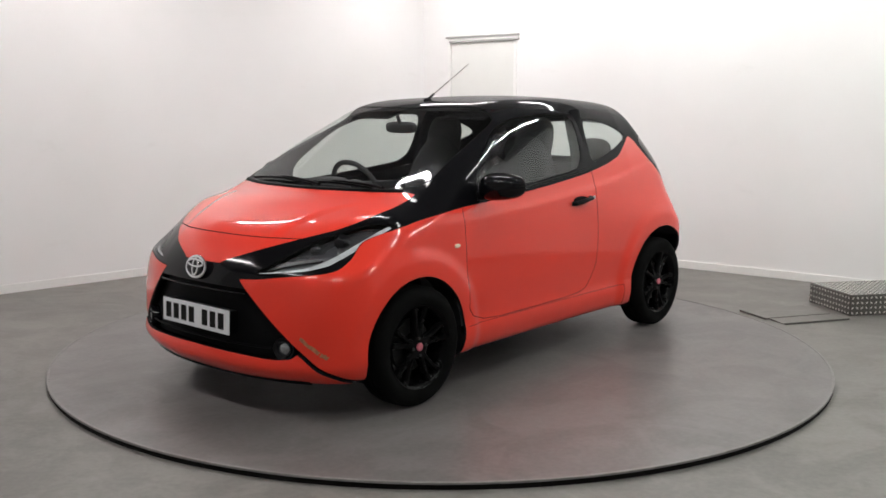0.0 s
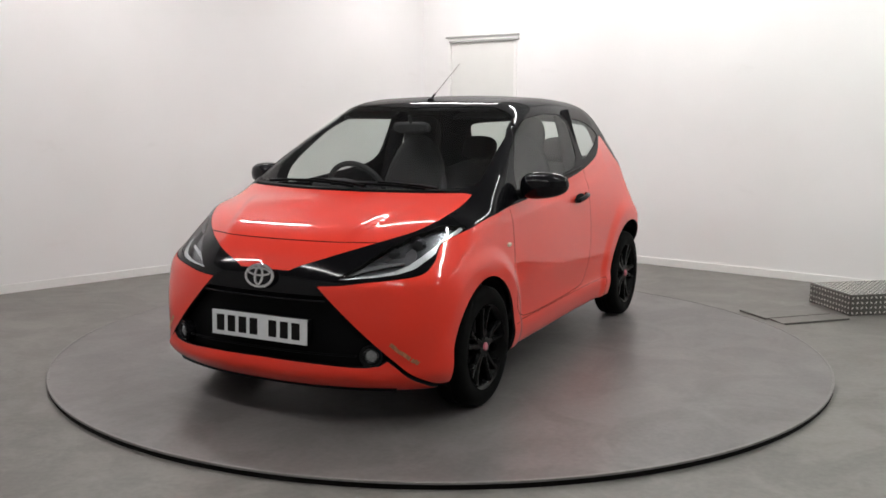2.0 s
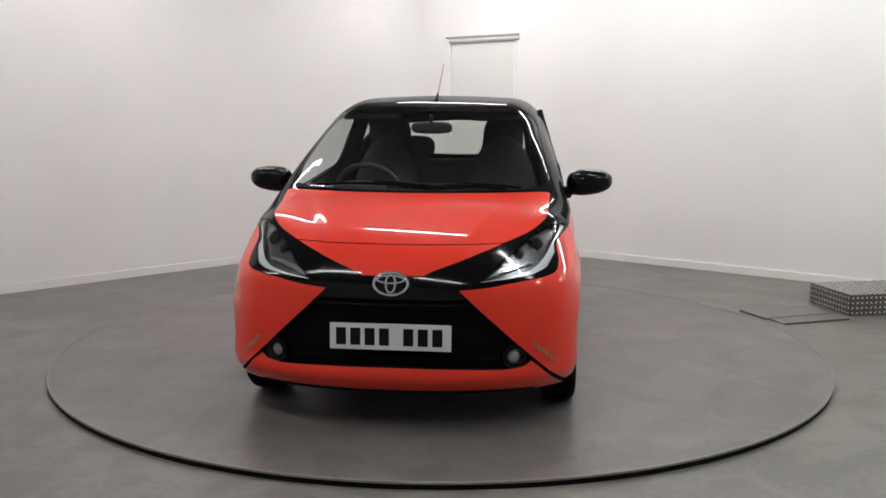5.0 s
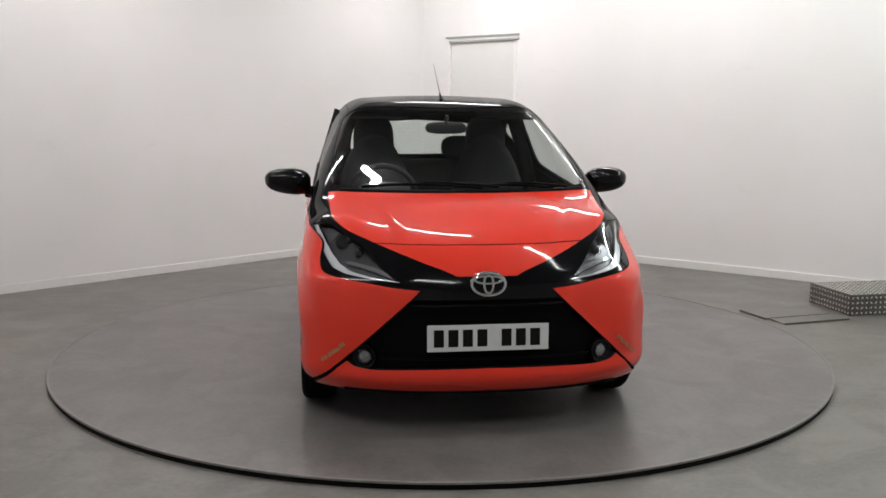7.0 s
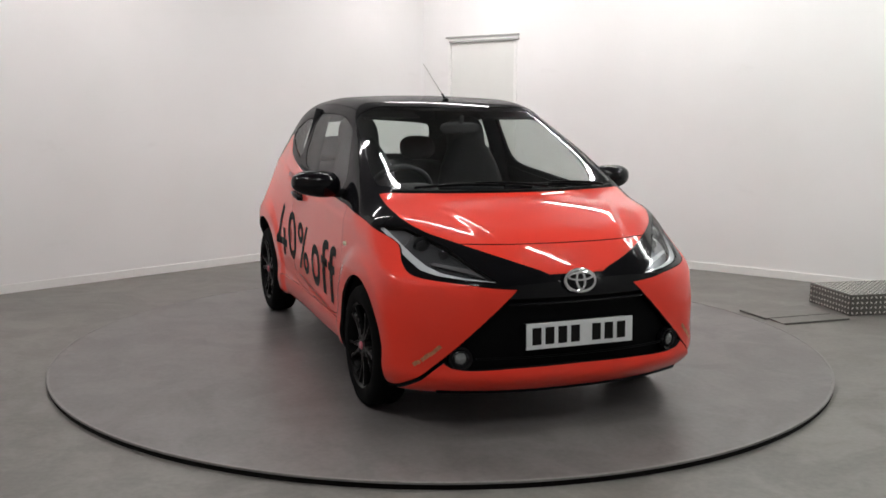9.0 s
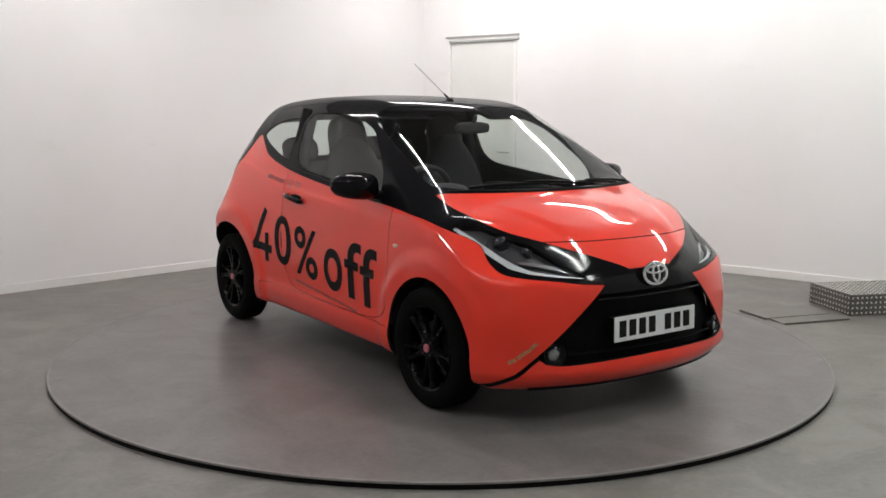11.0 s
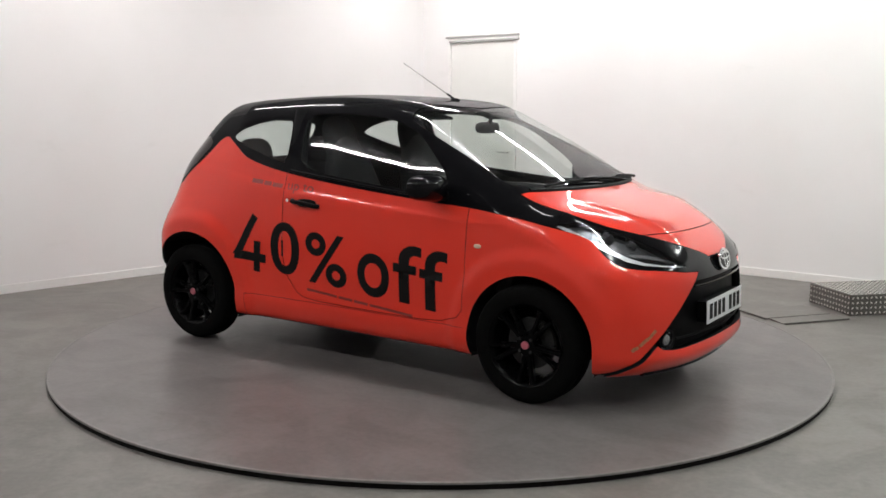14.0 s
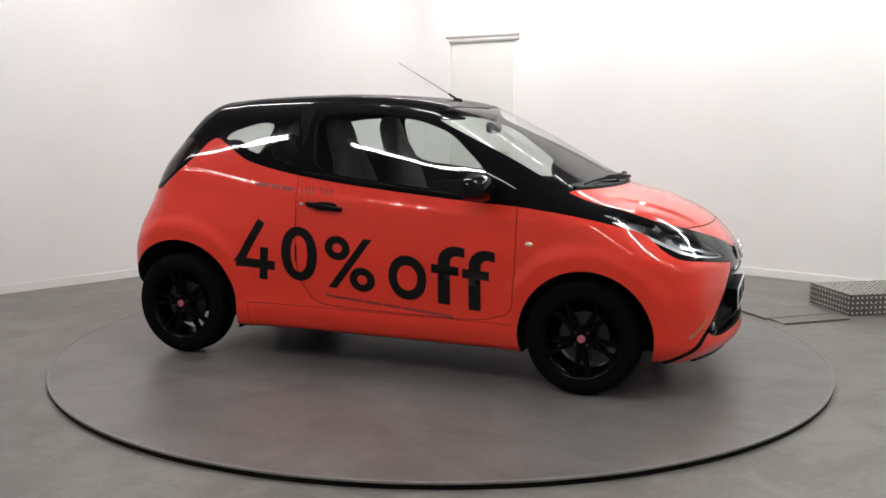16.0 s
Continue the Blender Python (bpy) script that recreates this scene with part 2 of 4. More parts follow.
def wall_door():
    """A white flush door set in the wall, with frame and a grey double head track."""
    d = new("door_1")
    d.matrix_basis = M_E
    structure(d, "closed white flush door under a grey metal head track", "door")
    w = DOOR_B - DOOR_A
    c = (DOOR_A + DOOR_B) / 2
    part("door_leaf", box((w - 0.07, 0.04, DOOR_TOP - 0.012), (c, 0.030, (DOOR_TOP - 0.012) / 2 + 0.008)), DOOR, d, bevel=0.003)
    part("jamb", box((0.034, 0.16, DOOR_TOP - 0.004), (DOOR_A + 0.017, 0.067, (DOOR_TOP - 0.004) / 2)), TRIM, d, bevel=0.004)
    part("jamb", box((0.034, 0.16, DOOR_TOP - 0.004), (DOOR_B - 0.017, 0.067, (DOOR_TOP - 0.004) / 2)), TRIM, d, bevel=0.004)
    part("head_track", box((w + 0.05, 0.026, 0.020), (c, -0.010, DOOR_TOP + 0.056)), ALU, d, "grey metal upper track", bevel=0.004)
    part("head_track", box((w + 0.01, 0.022, 0.022), (c + 0.02, -0.008, DOOR_TOP + 0.013)), ALU, d, "grey metal lower track", bevel=0.004)
    part("head_panel", box((w + 0.03, 0.012, 0.022), (c, -0.005, DOOR_TOP + 0.035)), TRIM, d)
    part("lever_handle", tube([(DOOR_B - 0.10, 0.05, 1.0), (DOOR_B - 0.10, -0.02, 1.0), (DOOR_B - 0.21, -0.025, 1.0)], 0.009), STEEL, d, smooth=True)


wall_door()


# ---- ceiling lights ----
def batten(at, turn, length, mat):
    """A linear fluorescent batten under the ceiling."""
    b = new("batten_light")
    b.matrix_basis = Matrix.Translation((at[0], at[1], CEILING)) @ Matrix.Rotation(turn, 4, "Z")
    tagged(b, "white linear fluorescent batten fixed under the ceiling", "ceiling light", "battens under the ceiling")
    part("housing", box((length + 0.04, 0.09, 0.035), (0, 0, -0.0185)), TRIM, b, bevel=0.004)
    part("diffuser", box((length, 0.075, 0.03), (0, 0, -0.053)), mat, b, "glowing white diffuser")
    return b


# three rows parallel to the east wall: (distance from the wall, starts of the battens along it)
OFF = Vector((RIGHT.y, -RIGHT.x, 0))
# The fourth battens are unseen, added along two rows to brighten the right wall
for off, starts in ((1.05, (0.42, 2.6, 4.95, 7.3)), (4.05, (0.0, 2.35, 4.8, 7.25)), (7.1, (-0.05, 2.45, 5.0))):
    for k, s0 in enumerate(starts):
        c = CORNER + RIGHT * (s0 + 0.74) + OFF * off
        batten((c.x, c.y), math.atan2(RIGHT.y, RIGHT.x), 1.48, (GLOW_WARM, GLOW, GLOW_COOL, GLOW_COOL)[k])


# ---- turntable ----
def turntable():
    t = new("turntable")
    tagged(t, "large round grey car turntable with a dark skirt", "turntable")
    part("deck", lathe([(0, DECK), (RADIUS - 0.014, DECK), (RADIUS - 0.014, DECK - 0.012), (0, DECK - 0.012)], 160, "Z"), DECKING, t)
    part("rim", lathe([(RADIUS - 0.0135, DECK - 0.008), (RADIUS - 0.0135, DECK + 0.0015), (RADIUS - 0.002, DECK + 0.0015), (RADIUS, DECK - 0.001), (RADIUS, DECK - 0.008)], 160, "Z", closed=True), RIMSTEEL, t, "worn steel rim")
    part("skirt", lathe([(RADIUS - 0.04, 0.0), (RADIUS - 0.004, 0.0), (RADIUS - 0.004, DECK - 0.009), (RADIUS - 0.04, DECK - 0.009)], 160, "Z", closed=True), GAP, t, "black rubber skirt")
    return t


table = turntable()


# ---- car body surface ----
def curve(xs, ys):
    """A smooth curve through knots, without overshoot."""
    xs, ys = np.array(xs, float), np.array(ys, float)
    d = np.diff(ys) / np.diff(xs)
    m = np.zeros(len(xs))
    m[1:-1] = np.where(d[:-1] * d[1:] > 0, 2 * d[:-1] * d[1:] / (d[:-1] + d[1:] + 1e-12), 0)
    m[0], m[-1] = d[0], d[-1]

    def at(x):
        x = np.clip(x, xs[0], xs[-1])
        i = np.clip(np.searchsorted(xs, x) - 1, 0, len(xs) - 2)
        h = xs[i + 1] - xs[i]
        t = (x - xs[i]) / h
        return ((1 + 2 * t) * (1 - t) ** 2 * ys[i] + t * (1 - t) ** 2 * h * m[i]
                + t * t * (3 - 2 * t) * ys[i + 1] + t * t * (t - 1) * h * m[i + 1])
    return at


def fair(xs, ys, soft):
    """The same curve with its bends eased over a stretch, so that reflections flow."""
    f = curve(xs, ys)
    u = np.linspace(xs[0] - 4 * soft, xs[-1] + 4 * soft, 1600)
    reach = np.exp(-(np.linspace(-3, 3, 61)) ** 2 / 2)
    reach /= reach.sum()
    first, last = (ys[1] - ys[0]) / (xs[1] - xs[0]), (ys[-1] - ys[-2]) / (xs[-1] - xs[-2])

    def stretched(x):
        return f(x) + np.minimum(x - xs[0], 0) * first + np.maximum(x - xs[-1], 0) * last
    eased = sum(k * stretched(u + d * soft) for k, d in zip(reach, np.linspace(-3, 3, 61)))
    return lambda x: np.interp(x, u, eased)


# centre line of bonnet, windscreen and roof: height over the length
top_line = fair([-1.62, -1.45, -1.2, -0.8, -0.35, 0.0, 0.25, 0.42, 0.62, 0.85, 1.08, 1.20, 1.26, 1.36, 1.55, 1.72, 1.83, 1.95],
                 [1.331, 1.397, 1.433, 1.473, 1.487, 1.476, 1.452, 1.410, 1.318, 1.202, 1.078, 1.0135, 0.990, 0.962, 0.891, 0.818, 0.748, 0.607], 0.04)
# centre line of nose and tail: length over the height
nose_line = fair([0.14, 0.22, 0.265, 0.305, 0.40, 0.52, 0.66, 0.76, 0.86, 1.0], [1.75, 1.838, 1.873, 1.856, 1.858, 1.857, 1.848, 1.818, 1.76, 1.70], 0.018)
tail_line = fair([0.14, 0.25, 0.45, 0.65, 0.85, 1.0, 1.2, 1.38, 1.5], [-1.493, -1.559, -1.602, -1.592, -1.522, -1.476, -1.349, -1.25, -1.195], 0.04)
# greatest half-width over the length, and how the side leans in over the height
plan_line = fair([-1.65, -1.45, -1.2, -0.8, -0.3, 0.3, 0.8, 1.15, 1.4, 1.6, 1.75, 1.9],
                  [0.76, 0.788, 0.795, 0.788, 0.783, 0.794, 0.801, 0.809, 0.808, 0.791, 0.763, 0.72], 0.1)
lean_line = fair([0.14, 0.22, 0.30, 0.36, 0.42, 0.52, 0.64, 0.78, 0.86, 0.892, 0.93, 0.98, 1.05, 1.12, 1.2, 1.3, 1.38, 1.5],
                  [0.065, 0.030, 0.0135, 0.021, 0.019, 0.0133, 0.0135, 0.0215, 0.0285, 0.0335, 0.0463, 0.0612, 0.0836, 0.1095, 0.1427, 0.188, 0.227, 0.297], 0.018)
# how far the corners of nose and tail are swept back, how far the rear cabin is drawn in, over the height
nose_sweep = fair([0.25, 0.38, 0.48, 0.58, 0.66, 0.74, 0.84, 0.95], [0.185, 0.170, 0.172, 0.187, 0.197, 0.290, 0.362, 0.376], 0.022)
tail_sweep = fair([0.3, 0.5, 0.65, 0.8, 0.95, 1.1, 1.3], [0.081, 0.060, 0.063, 0.087, 0.097, 0.070, 0.086], 0.05)
rear_taper = fair([0.6, 0.75, 0.85, 0.95, 1.1, 1.25, 1.4], [-0.010, -0.016, 0.022, 0.046, 0.050, 0.085, 0.099], 0.06)
# cross crown of roof, windscreen and bonnet over the length
crown_line = fair([-1.4, -0.8, 0.0, 0.5, 0.9, 1.2, 1.6], [0.0427, 0.0387, 0.026, 0.0175, 0.032, 0.047, 0.044], 0.2)
crease_line = fair([-1.5, -1.15, -0.93, -0.7, -0.1, 0.3, 0.67, 0.95, 1.3], [1.07, 1.062, 1.035, 0.993, 0.93, 0.898, 0.872, 0.862, 0.85], 0.08)
F_ARCH, R_ARCH = (1.185, 0.29, 0.338), (-1.165, 0.29, 0.372)


def ease(v):
    v = np.clip(v, 0, 1)
    return v * v * (3 - 2 * v)


def smooth_max(a, b, r):
    h = np.maximum(r - np.abs(a - b), 0) / r
    return np.maximum(a, b) + h * h * r / 4


def body_field(p):
    """Below zero inside the car's outer skin."""
    x, y, z = p[..., 0], np.abs(p[..., 1]), p[..., 2]
    belt = 0.92 + 0.10 * np.clip((0.4 - x) / 1.6, 0, 1)
    zz = np.where(z > 0.6, 0.6 + (z - 0.6) * (0.92 - 0.6) / (belt - 0.6), z)
    half = plan_line(x) - lean_line(np.minimum(zz, z)) - 0.065 * np.clip((-0.9 - x) / 0.7, 0, 1) * np.clip((z - 0.9) / 0.4, 0, 1)
    half = half - rear_taper(z) * ease((-0.15 - x) / 1.2)
    # flared wheel arches
    for cx, cz, r in (F_ARCH, R_ARCH):
        half = half + 0.018 * ease((r + 0.15 - np.hypot(x - cx, z - cz)) / 0.085)
    # shoulder crease from the tail to the front wing
    half = half + 0.0048 * (ease((crease_line(x) - z) / 0.025 + 0.5) - 0.5) * ease((1.02 - x) / 0.16) * ease((x + 1.38) / 0.15)
    side = (y - half) * 0.95
    crown = crown_line(x) * (y / 0.62) ** 2
    ridge = 0.33 + 0.19 * ease((1.76 - x) / 0.7)
    k = np.clip((ridge - y) / 0.06 + 0.5, 0, 1)
    dome = 0.011 * ease(k) * ease((x - 1.2) / 0.28) * ease((1.84 - x) / 0.2)
    wrap = 0.077 * (y / 0.68) ** 2 * ease((x - 0.15) / 0.4) * ease((1.45 - x) / 0.4)
    top = (z - dome - top_line(x + wrap) + crown) * 0.85
    front = (x - nose_line(z) + nose_sweep(z) * (y / 0.72) ** 2.4) * 0.92
    rear = (tail_line(z) - x + tail_sweep(z) * (y / 0.72) ** 2.6) * 0.92
    floor = 0.185 - z + 0.17 * np.clip((-1.38 - x) / 0.16, 0, 1)
    f = smooth_max(side, top, 0.13)
    f = smooth_max(f, front, 0.13)
    f = smooth_max(f, rear, 0.16)
    return smooth_max(f, floor, 0.04)


def onto_body(eye, far, steps=40):
    """The points of the skin between inner points and outer points."""
    lo, hi = np.zeros(len(far)), np.ones(len(far))
    for _ in range(steps):
        mid = (lo + hi) / 2
        out = body_field(eye + (far - eye) * mid[:, None]) > 0
        hi, lo = np.where(out, mid, hi), np.where(out, lo, mid)
    return eye + (far - eye) * hi[:, None]


# ---- cutting the skin into panels ----
def skin_mesh(along=200, round_=420, cap=60):
    """The whole outer skin as a fine triangle mesh."""
    x0, x1, zc = -1.12, 1.36, 0.60
    a = np.linspace(0, 2 * np.pi, round_, endpoint=False)
    centres, ways = [], []
    for k in range(cap):
        w = (k + 0.5) / cap * np.pi / 2
        centres.append(x0), ways.append((-math.cos(w), math.sin(w)))
    for k in range(along + 1):
        centres.append(x0 + (x1 - x0) * k / along), ways.append((0.0, 1.0))
    for k in range(cap - 1, -1, -1):
        w = (k + 0.5) / cap * np.pi / 2
        centres.append(x1), ways.append((math.cos(w), math.sin(w)))
    n = len(centres)
    eye = np.zeros((n, round_, 3))
    far = np.zeros((n, round_, 3))
    eye[..., 0] = np.array(centres)[:, None]
    eye[..., 2] = zc
    w = np.array(ways)
    far[..., 0] = eye[..., 0] + 2 * w[:, :1]
    far[..., 1] = 2 * w[:, 1:] * np.cos(a)[None]
    far[..., 2] = zc + 2 * w[:, 1:] * np.sin(a)[None]
    v = onto_body(eye.reshape(-1, 3), far.reshape(-1, 3), 34)
    i, j = np.meshgrid(np.arange(n - 1), np.arange(round_), indexing="ij")
    p, q = i * round_ + j, i * round_ + (j + 1) % round_
    r, s = p + round_, q + round_
    tris = np.concatenate([np.stack([p, q, s], -1).reshape(-1, 3), np.stack([p, s, r], -1).reshape(-1, 3)])
    ends = []
    for ring, flip in ((0, True), ((n - 1) * round_, False)):
        v = np.concatenate([v, v[ring:ring + round_].mean(0)[None]])
        k = np.arange(round_)
        e = np.stack([np.full(round_, len(v) - 1), ring + k, ring + (k + 1) % round_], -1)
        ends.append(e[:, ::-1] if flip else e)
    tris = np.concatenate([tris, *ends])
    # outward winding
    c = v[tris]
    nrm = np.cross(c[:, 1] - c[:, 0], c[:, 2] - c[:, 0])
    out = c.mean(1) - np.stack([np.clip(c[..., 0].mean(1), x0, x1), np.zeros(len(c)), np.full(len(c), zc)], -1)
    bad = (nrm * out).sum(1) < 0
    tris[bad] = tris[bad][:, ::-1]
    return v, tris


def compact(v, t):
    if not len(t):
        return np.zeros((0, 3)), t
    used, inv = np.unique(t.ravel(), return_inverse=True)
    return v[used], inv.reshape(-1, 3)


def split(mesh, field):
    """Cuts a mesh along field = 0: (the side below zero, the rest)."""
    v, t = mesh
    if not len(t):
        return mesh, mesh
    s = field(v)
    s = np.where(np.abs(s) < 1e-5, 1e-5, s)
    ins = s < 0
    c = ins[t].sum(1)
    neg, pos = [t[c == 3]], [t[c == 0]]
    mixed = t[(c == 1) | (c == 2)]
    if len(mixed):
        odd_in = ins[mixed].sum(1) == 1
        odd = np.where(odd_in, np.argmax(ins[mixed], 1), np.argmin(ins[mixed], 1))
        k = np.arange(len(mixed))
        a, b, d = mixed[k, odd], mixed[k, (odd + 1) % 3], mixed[k, (odd + 2) % 3]
        lo = np.concatenate([np.minimum(a, b), np.minimum(a, d)])
        hi = np.concatenate([np.maximum(a, b), np.maximum(a, d)])
        keys, inv = np.unique(lo * len(v) + hi, return_inverse=True)
        p, q = keys // len(v), keys % len(v)
        w = (s[p] / (s[p] - s[q]))[:, None]
        fresh = v[p] * (1 - w) + v[q] * w
        e = len(v) + inv
        ab, ad = e[:len(mixed)], e[len(mixed):]
        v = np.concatenate([v, fresh])
        tip = np.stack([a, ab, ad], -1)
        rest = np.concatenate([np.stack([ab, b, d], -1), np.stack([ab, d, ad], -1)])
        two = np.concatenate([odd_in, odd_in])
        neg += [tip[odd_in], rest[~two]]
        pos += [tip[~odd_in], rest[two]]
    return compact(v, np.concatenate(neg)), compact(v, np.concatenate(pos))


def normals(v, h=1e-3):
    g = np.stack([body_field(v + np.eye(3)[k] * h) - body_field(v - np.eye(3)[k] * h) for k in range(3)], -1)
    return g / (np.linalg.norm(g, axis=1)[:, None] + 1e-9)


def panel(name, mesh, mats, parent, label="", thick=0.014, lift=0.0, smooth_rim=False):
    """A skin panel with thickness: outer face, turned-in rim, dark inner face."""
    v, t = mesh
    if not len(t):
        return None
    nn = normals(v)
    outer = v + nn * lift
    inner = v + nn * (lift - thick)
    e = np.concatenate([t[:, [0, 1]], t[:, [1, 2]], t[:, [2, 0]]])
    key = np.minimum(e[:, 0], e[:, 1]) * len(v) + np.maximum(e[:, 0], e[:, 1])
    _, first, count = np.unique(key, return_index=True, return_counts=True)
    edge = e[first[count == 1]]
    n = len(v)
    k = len(edge)
    rim_v = np.concatenate([outer[edge].reshape(-1, 3), inner[edge].reshape(-1, 3)])
    r = np.arange(k) * 2
    base = 2 * n
    rim = np.stack([base + r + 1, base + r, base + 2 * k + r, base + 2 * k + r + 1], -1)
    me = bpy.data.meshes.new(name)
    verts = np.concatenate([outer, inner, rim_v])
    faces = [tuple(f) for f in t.tolist()] + [tuple(f) for f in (t[:, ::-1] + n).tolist()] + [tuple(f) for f in rim.tolist()]
    me.from_pydata(verts.tolist(), [], faces)
    me.polygons.foreach_set("use_smooth", [True] * (2 * len(t)) + [False] * k)
    me.polygons.foreach_set("material_index", [0] * len(t) + [1] * len(t) + [1] * k)
    for m in mats:
        me.materials.append(m)
    me.update()
    ob = new(name, me)
    ob.parent = parent
    if label:
        tagged(ob, label)
    return ob


def pane(name, mesh, mat, parent, label="", lift=0.0):
    """A single sheet of glass."""
    v, t = mesh
    if not len(t):
        return None
    me = mesh_of(name, (v + normals(v) * lift).tolist(), t.tolist(), True)
    me.materials.append(mat)
    ob = new(name, me)
    ob.parent = parent
    ob.visible_shadow = False
    if label:
        tagged(ob, label)
    return ob


def inside_poly(points):
    """Signed distance to a flat outline, below zero inside."""
    pts = np.array(points, float)
    nxt = np.roll(pts, -1, 0)

    def at(u, w):
        p = np.stack([u, w], -1)
        best = np.full(len(p), 1e9)
        odd = np.zeros(len(p), bool)
        for a, b in zip(pts, nxt):
            d = b - a
            k = np.clip(((p - a) @ d) / (d @ d), 0, 1)
            best = np.minimum(best, np.linalg.norm(p - a - k[:, None] * d, axis=1))
            cross = (a[1] > p[:, 1]) != (b[1] > p[:, 1])
            with np.errstate(divide="ignore", invalid="ignore"):
                odd ^= cross & (p[:, 0] < (b[0] - a[0]) * (p[:, 1] - a[1]) / (b[1] - a[1]) + a[0])
        return np.where(odd, -best, best)
    return at


def rounded(points, steps=5):
    """Softens the corners of an outline by cutting them twice."""
    for _ in range(2):
        out = []
        n = len(points)
        for i in range(n):
            a, b = points[i], points[(i + 1) % n]
            out.append((a[0] * 0.82 + b[0] * 0.18, a[1] * 0.82 + b[1] * 0.18))
            out.append((a[0] * 0.18 + b[0] * 0.82, a[1] * 0.18 + b[1] * 0.82))
        points = out
    return points


# lines of the car, from its side (length, height) and front (half-width, height)
belt_line = curve([-1.7, -1.35, -1.28, -1.2, -1.12, -1.04, -1.0, -0.93, -0.76, -0.437, -0.16, 0.167, 0.6, 0.82, 1.07, 1.31, 1.437, 1.538, 1.619, 1.755, 1.803, 1.9],
                  [0.935, 0.94, 0.995, 1.065, 1.14, 1.22, 1.235, 1.205, 1.114, 1.045, 1.008, 0.974, 0.938, 0.924, 0.895, 0.850, 0.812, 0.735, 0.694, 0.666, 0.648, 0.62])
bonnet_edge = curve([0.66, 0.694, 0.755, 0.816, 0.866, 0.916, 0.979, 1.2], [0.10, 0.13, 0.287, 0.462, 0.593, 0.652, 0.662, 0.665])
lip_top = curve([0.0, 0.27, 0.48, 0.56, 0.60, 0.72, 0.9], [0.307, 0.303, 0.297, 0.308, 0.334, 0.225, 0.06])


def X(v): return v[:, 0]
def Y(v): return np.abs(v[:, 1])
def Z(v): return v[:, 2]


def most(*a):
    return np.maximum.reduce(a)


def cowl(v):
    return 1.235 - 0.17 * (Y(v) / 0.65) ** 2


def diagonal(v):
    """Height of the slanting edge of the front corner panels."""
    return 0.647 - (Y(v) - 0.275) * 0.9376


def bonnet_field(v):
    return most(Y(v) - bonnet_edge(Z(v)), 0.695 - Z(v), cowl(v) - X(v))


def side_field(v):
    return most(Z(v) - belt_line(X(v)), np.where(X(v) > 1.45, (diagonal(v) - Z(v)) * 0.73, -1.0))


def lip_field(v):
    return most(Z(v) - lip_top(Y(v)), (Z(v) - diagonal(v)) * 0.73 + 0.012, 1.45 - X(v))


def arch_field(v):
    f = np.hypot(X(v) - F_ARCH[0], Z(v) - F_ARCH[1]) - F_ARCH[2]
    r = np.hypot(X(v) - R_ARCH[0], Z(v) - R_ARCH[1]) - R_ARCH[2]
    return most(np.minimum(f, r), 0.5 - Y(v))


DOOR_SHAPE = inside_poly(rounded([(0.812, 0.335), (0.826, 0.62), (0.832, 1.5), (-0.43, 1.5), (-0.42, 0.60), (-0.40, 0.48), (-0.31, 0.355), (-0.1, 0.338)]))
GLASS_DOOR = inside_poly(rounded([(-0.345, 1.066), (0.16, 1.012), (0.56, 0.975), (0.67, 0.982), (0.655, 1.085), (0.42, 1.285), (0.22, 1.352), (-0.07, 1.378), (-0.37, 1.372)]))
GLASS_QUARTER = inside_poly(rounded([(-0.445, 1.085), (-0.62, 1.130), (-0.80, 1.178), (-0.955, 1.235), (-0.90, 1.275), (-0.765, 1.318), (-0.62, 1.340), (-0.46, 1.345)]))
GLASS_SCREEN = inside_poly(rounded([(1.225, 0.0), (1.20, 0.25), (1.125, 0.47), (1.02, 0.640), (0.95, 0.655), (0.60, 0.614), (0.40, 0.582), (0.325, 0.56), (0.37, 0.35), (0.425, 0.0), (0.425, -0.1), (1.225, -0.1)]))
GLASS_HATCH = inside_poly(rounded([(0.0, 1.07), (0.44, 1.08), (0.48, 1.12), (0.46, 1.27), (0.42, 1.31), (0.0, 1.335), (-0.1, 1.335), (-0.1, 1.07)]))
LAMP_SHAPE = inside_poly([(0.362, 0.670), (0.50, 0.683), (0.60, 0.697), (0.655, 0.716), (0.688, 0.76), (0.718, 0.82), (0.74, 0.872), (0.66, 0.880), (0.595, 0.848), (0.52, 0.802), (0.44, 0.728)])
TAIL_SHAPE = inside_poly(rounded([(-1.345, 0.955), (-1.20, 1.09), (-1.11, 1.19), (-1.2, 1.25), (-1.5, 1.1), (-1.7, 0.955)]))


def gapped(mesh, field, gap=0.0017):
    """Splits off what lies inside field, leaving a narrow seam: (inside, seam, outside)."""
    ins, rest = split(mesh, lambda v: field(v) + gap)
    seam, out = split(rest, lambda v: field(v) - gap)
    return ins, seam, out


def left_right(mesh):
    return split(mesh, lambda v: -v[:, 1])


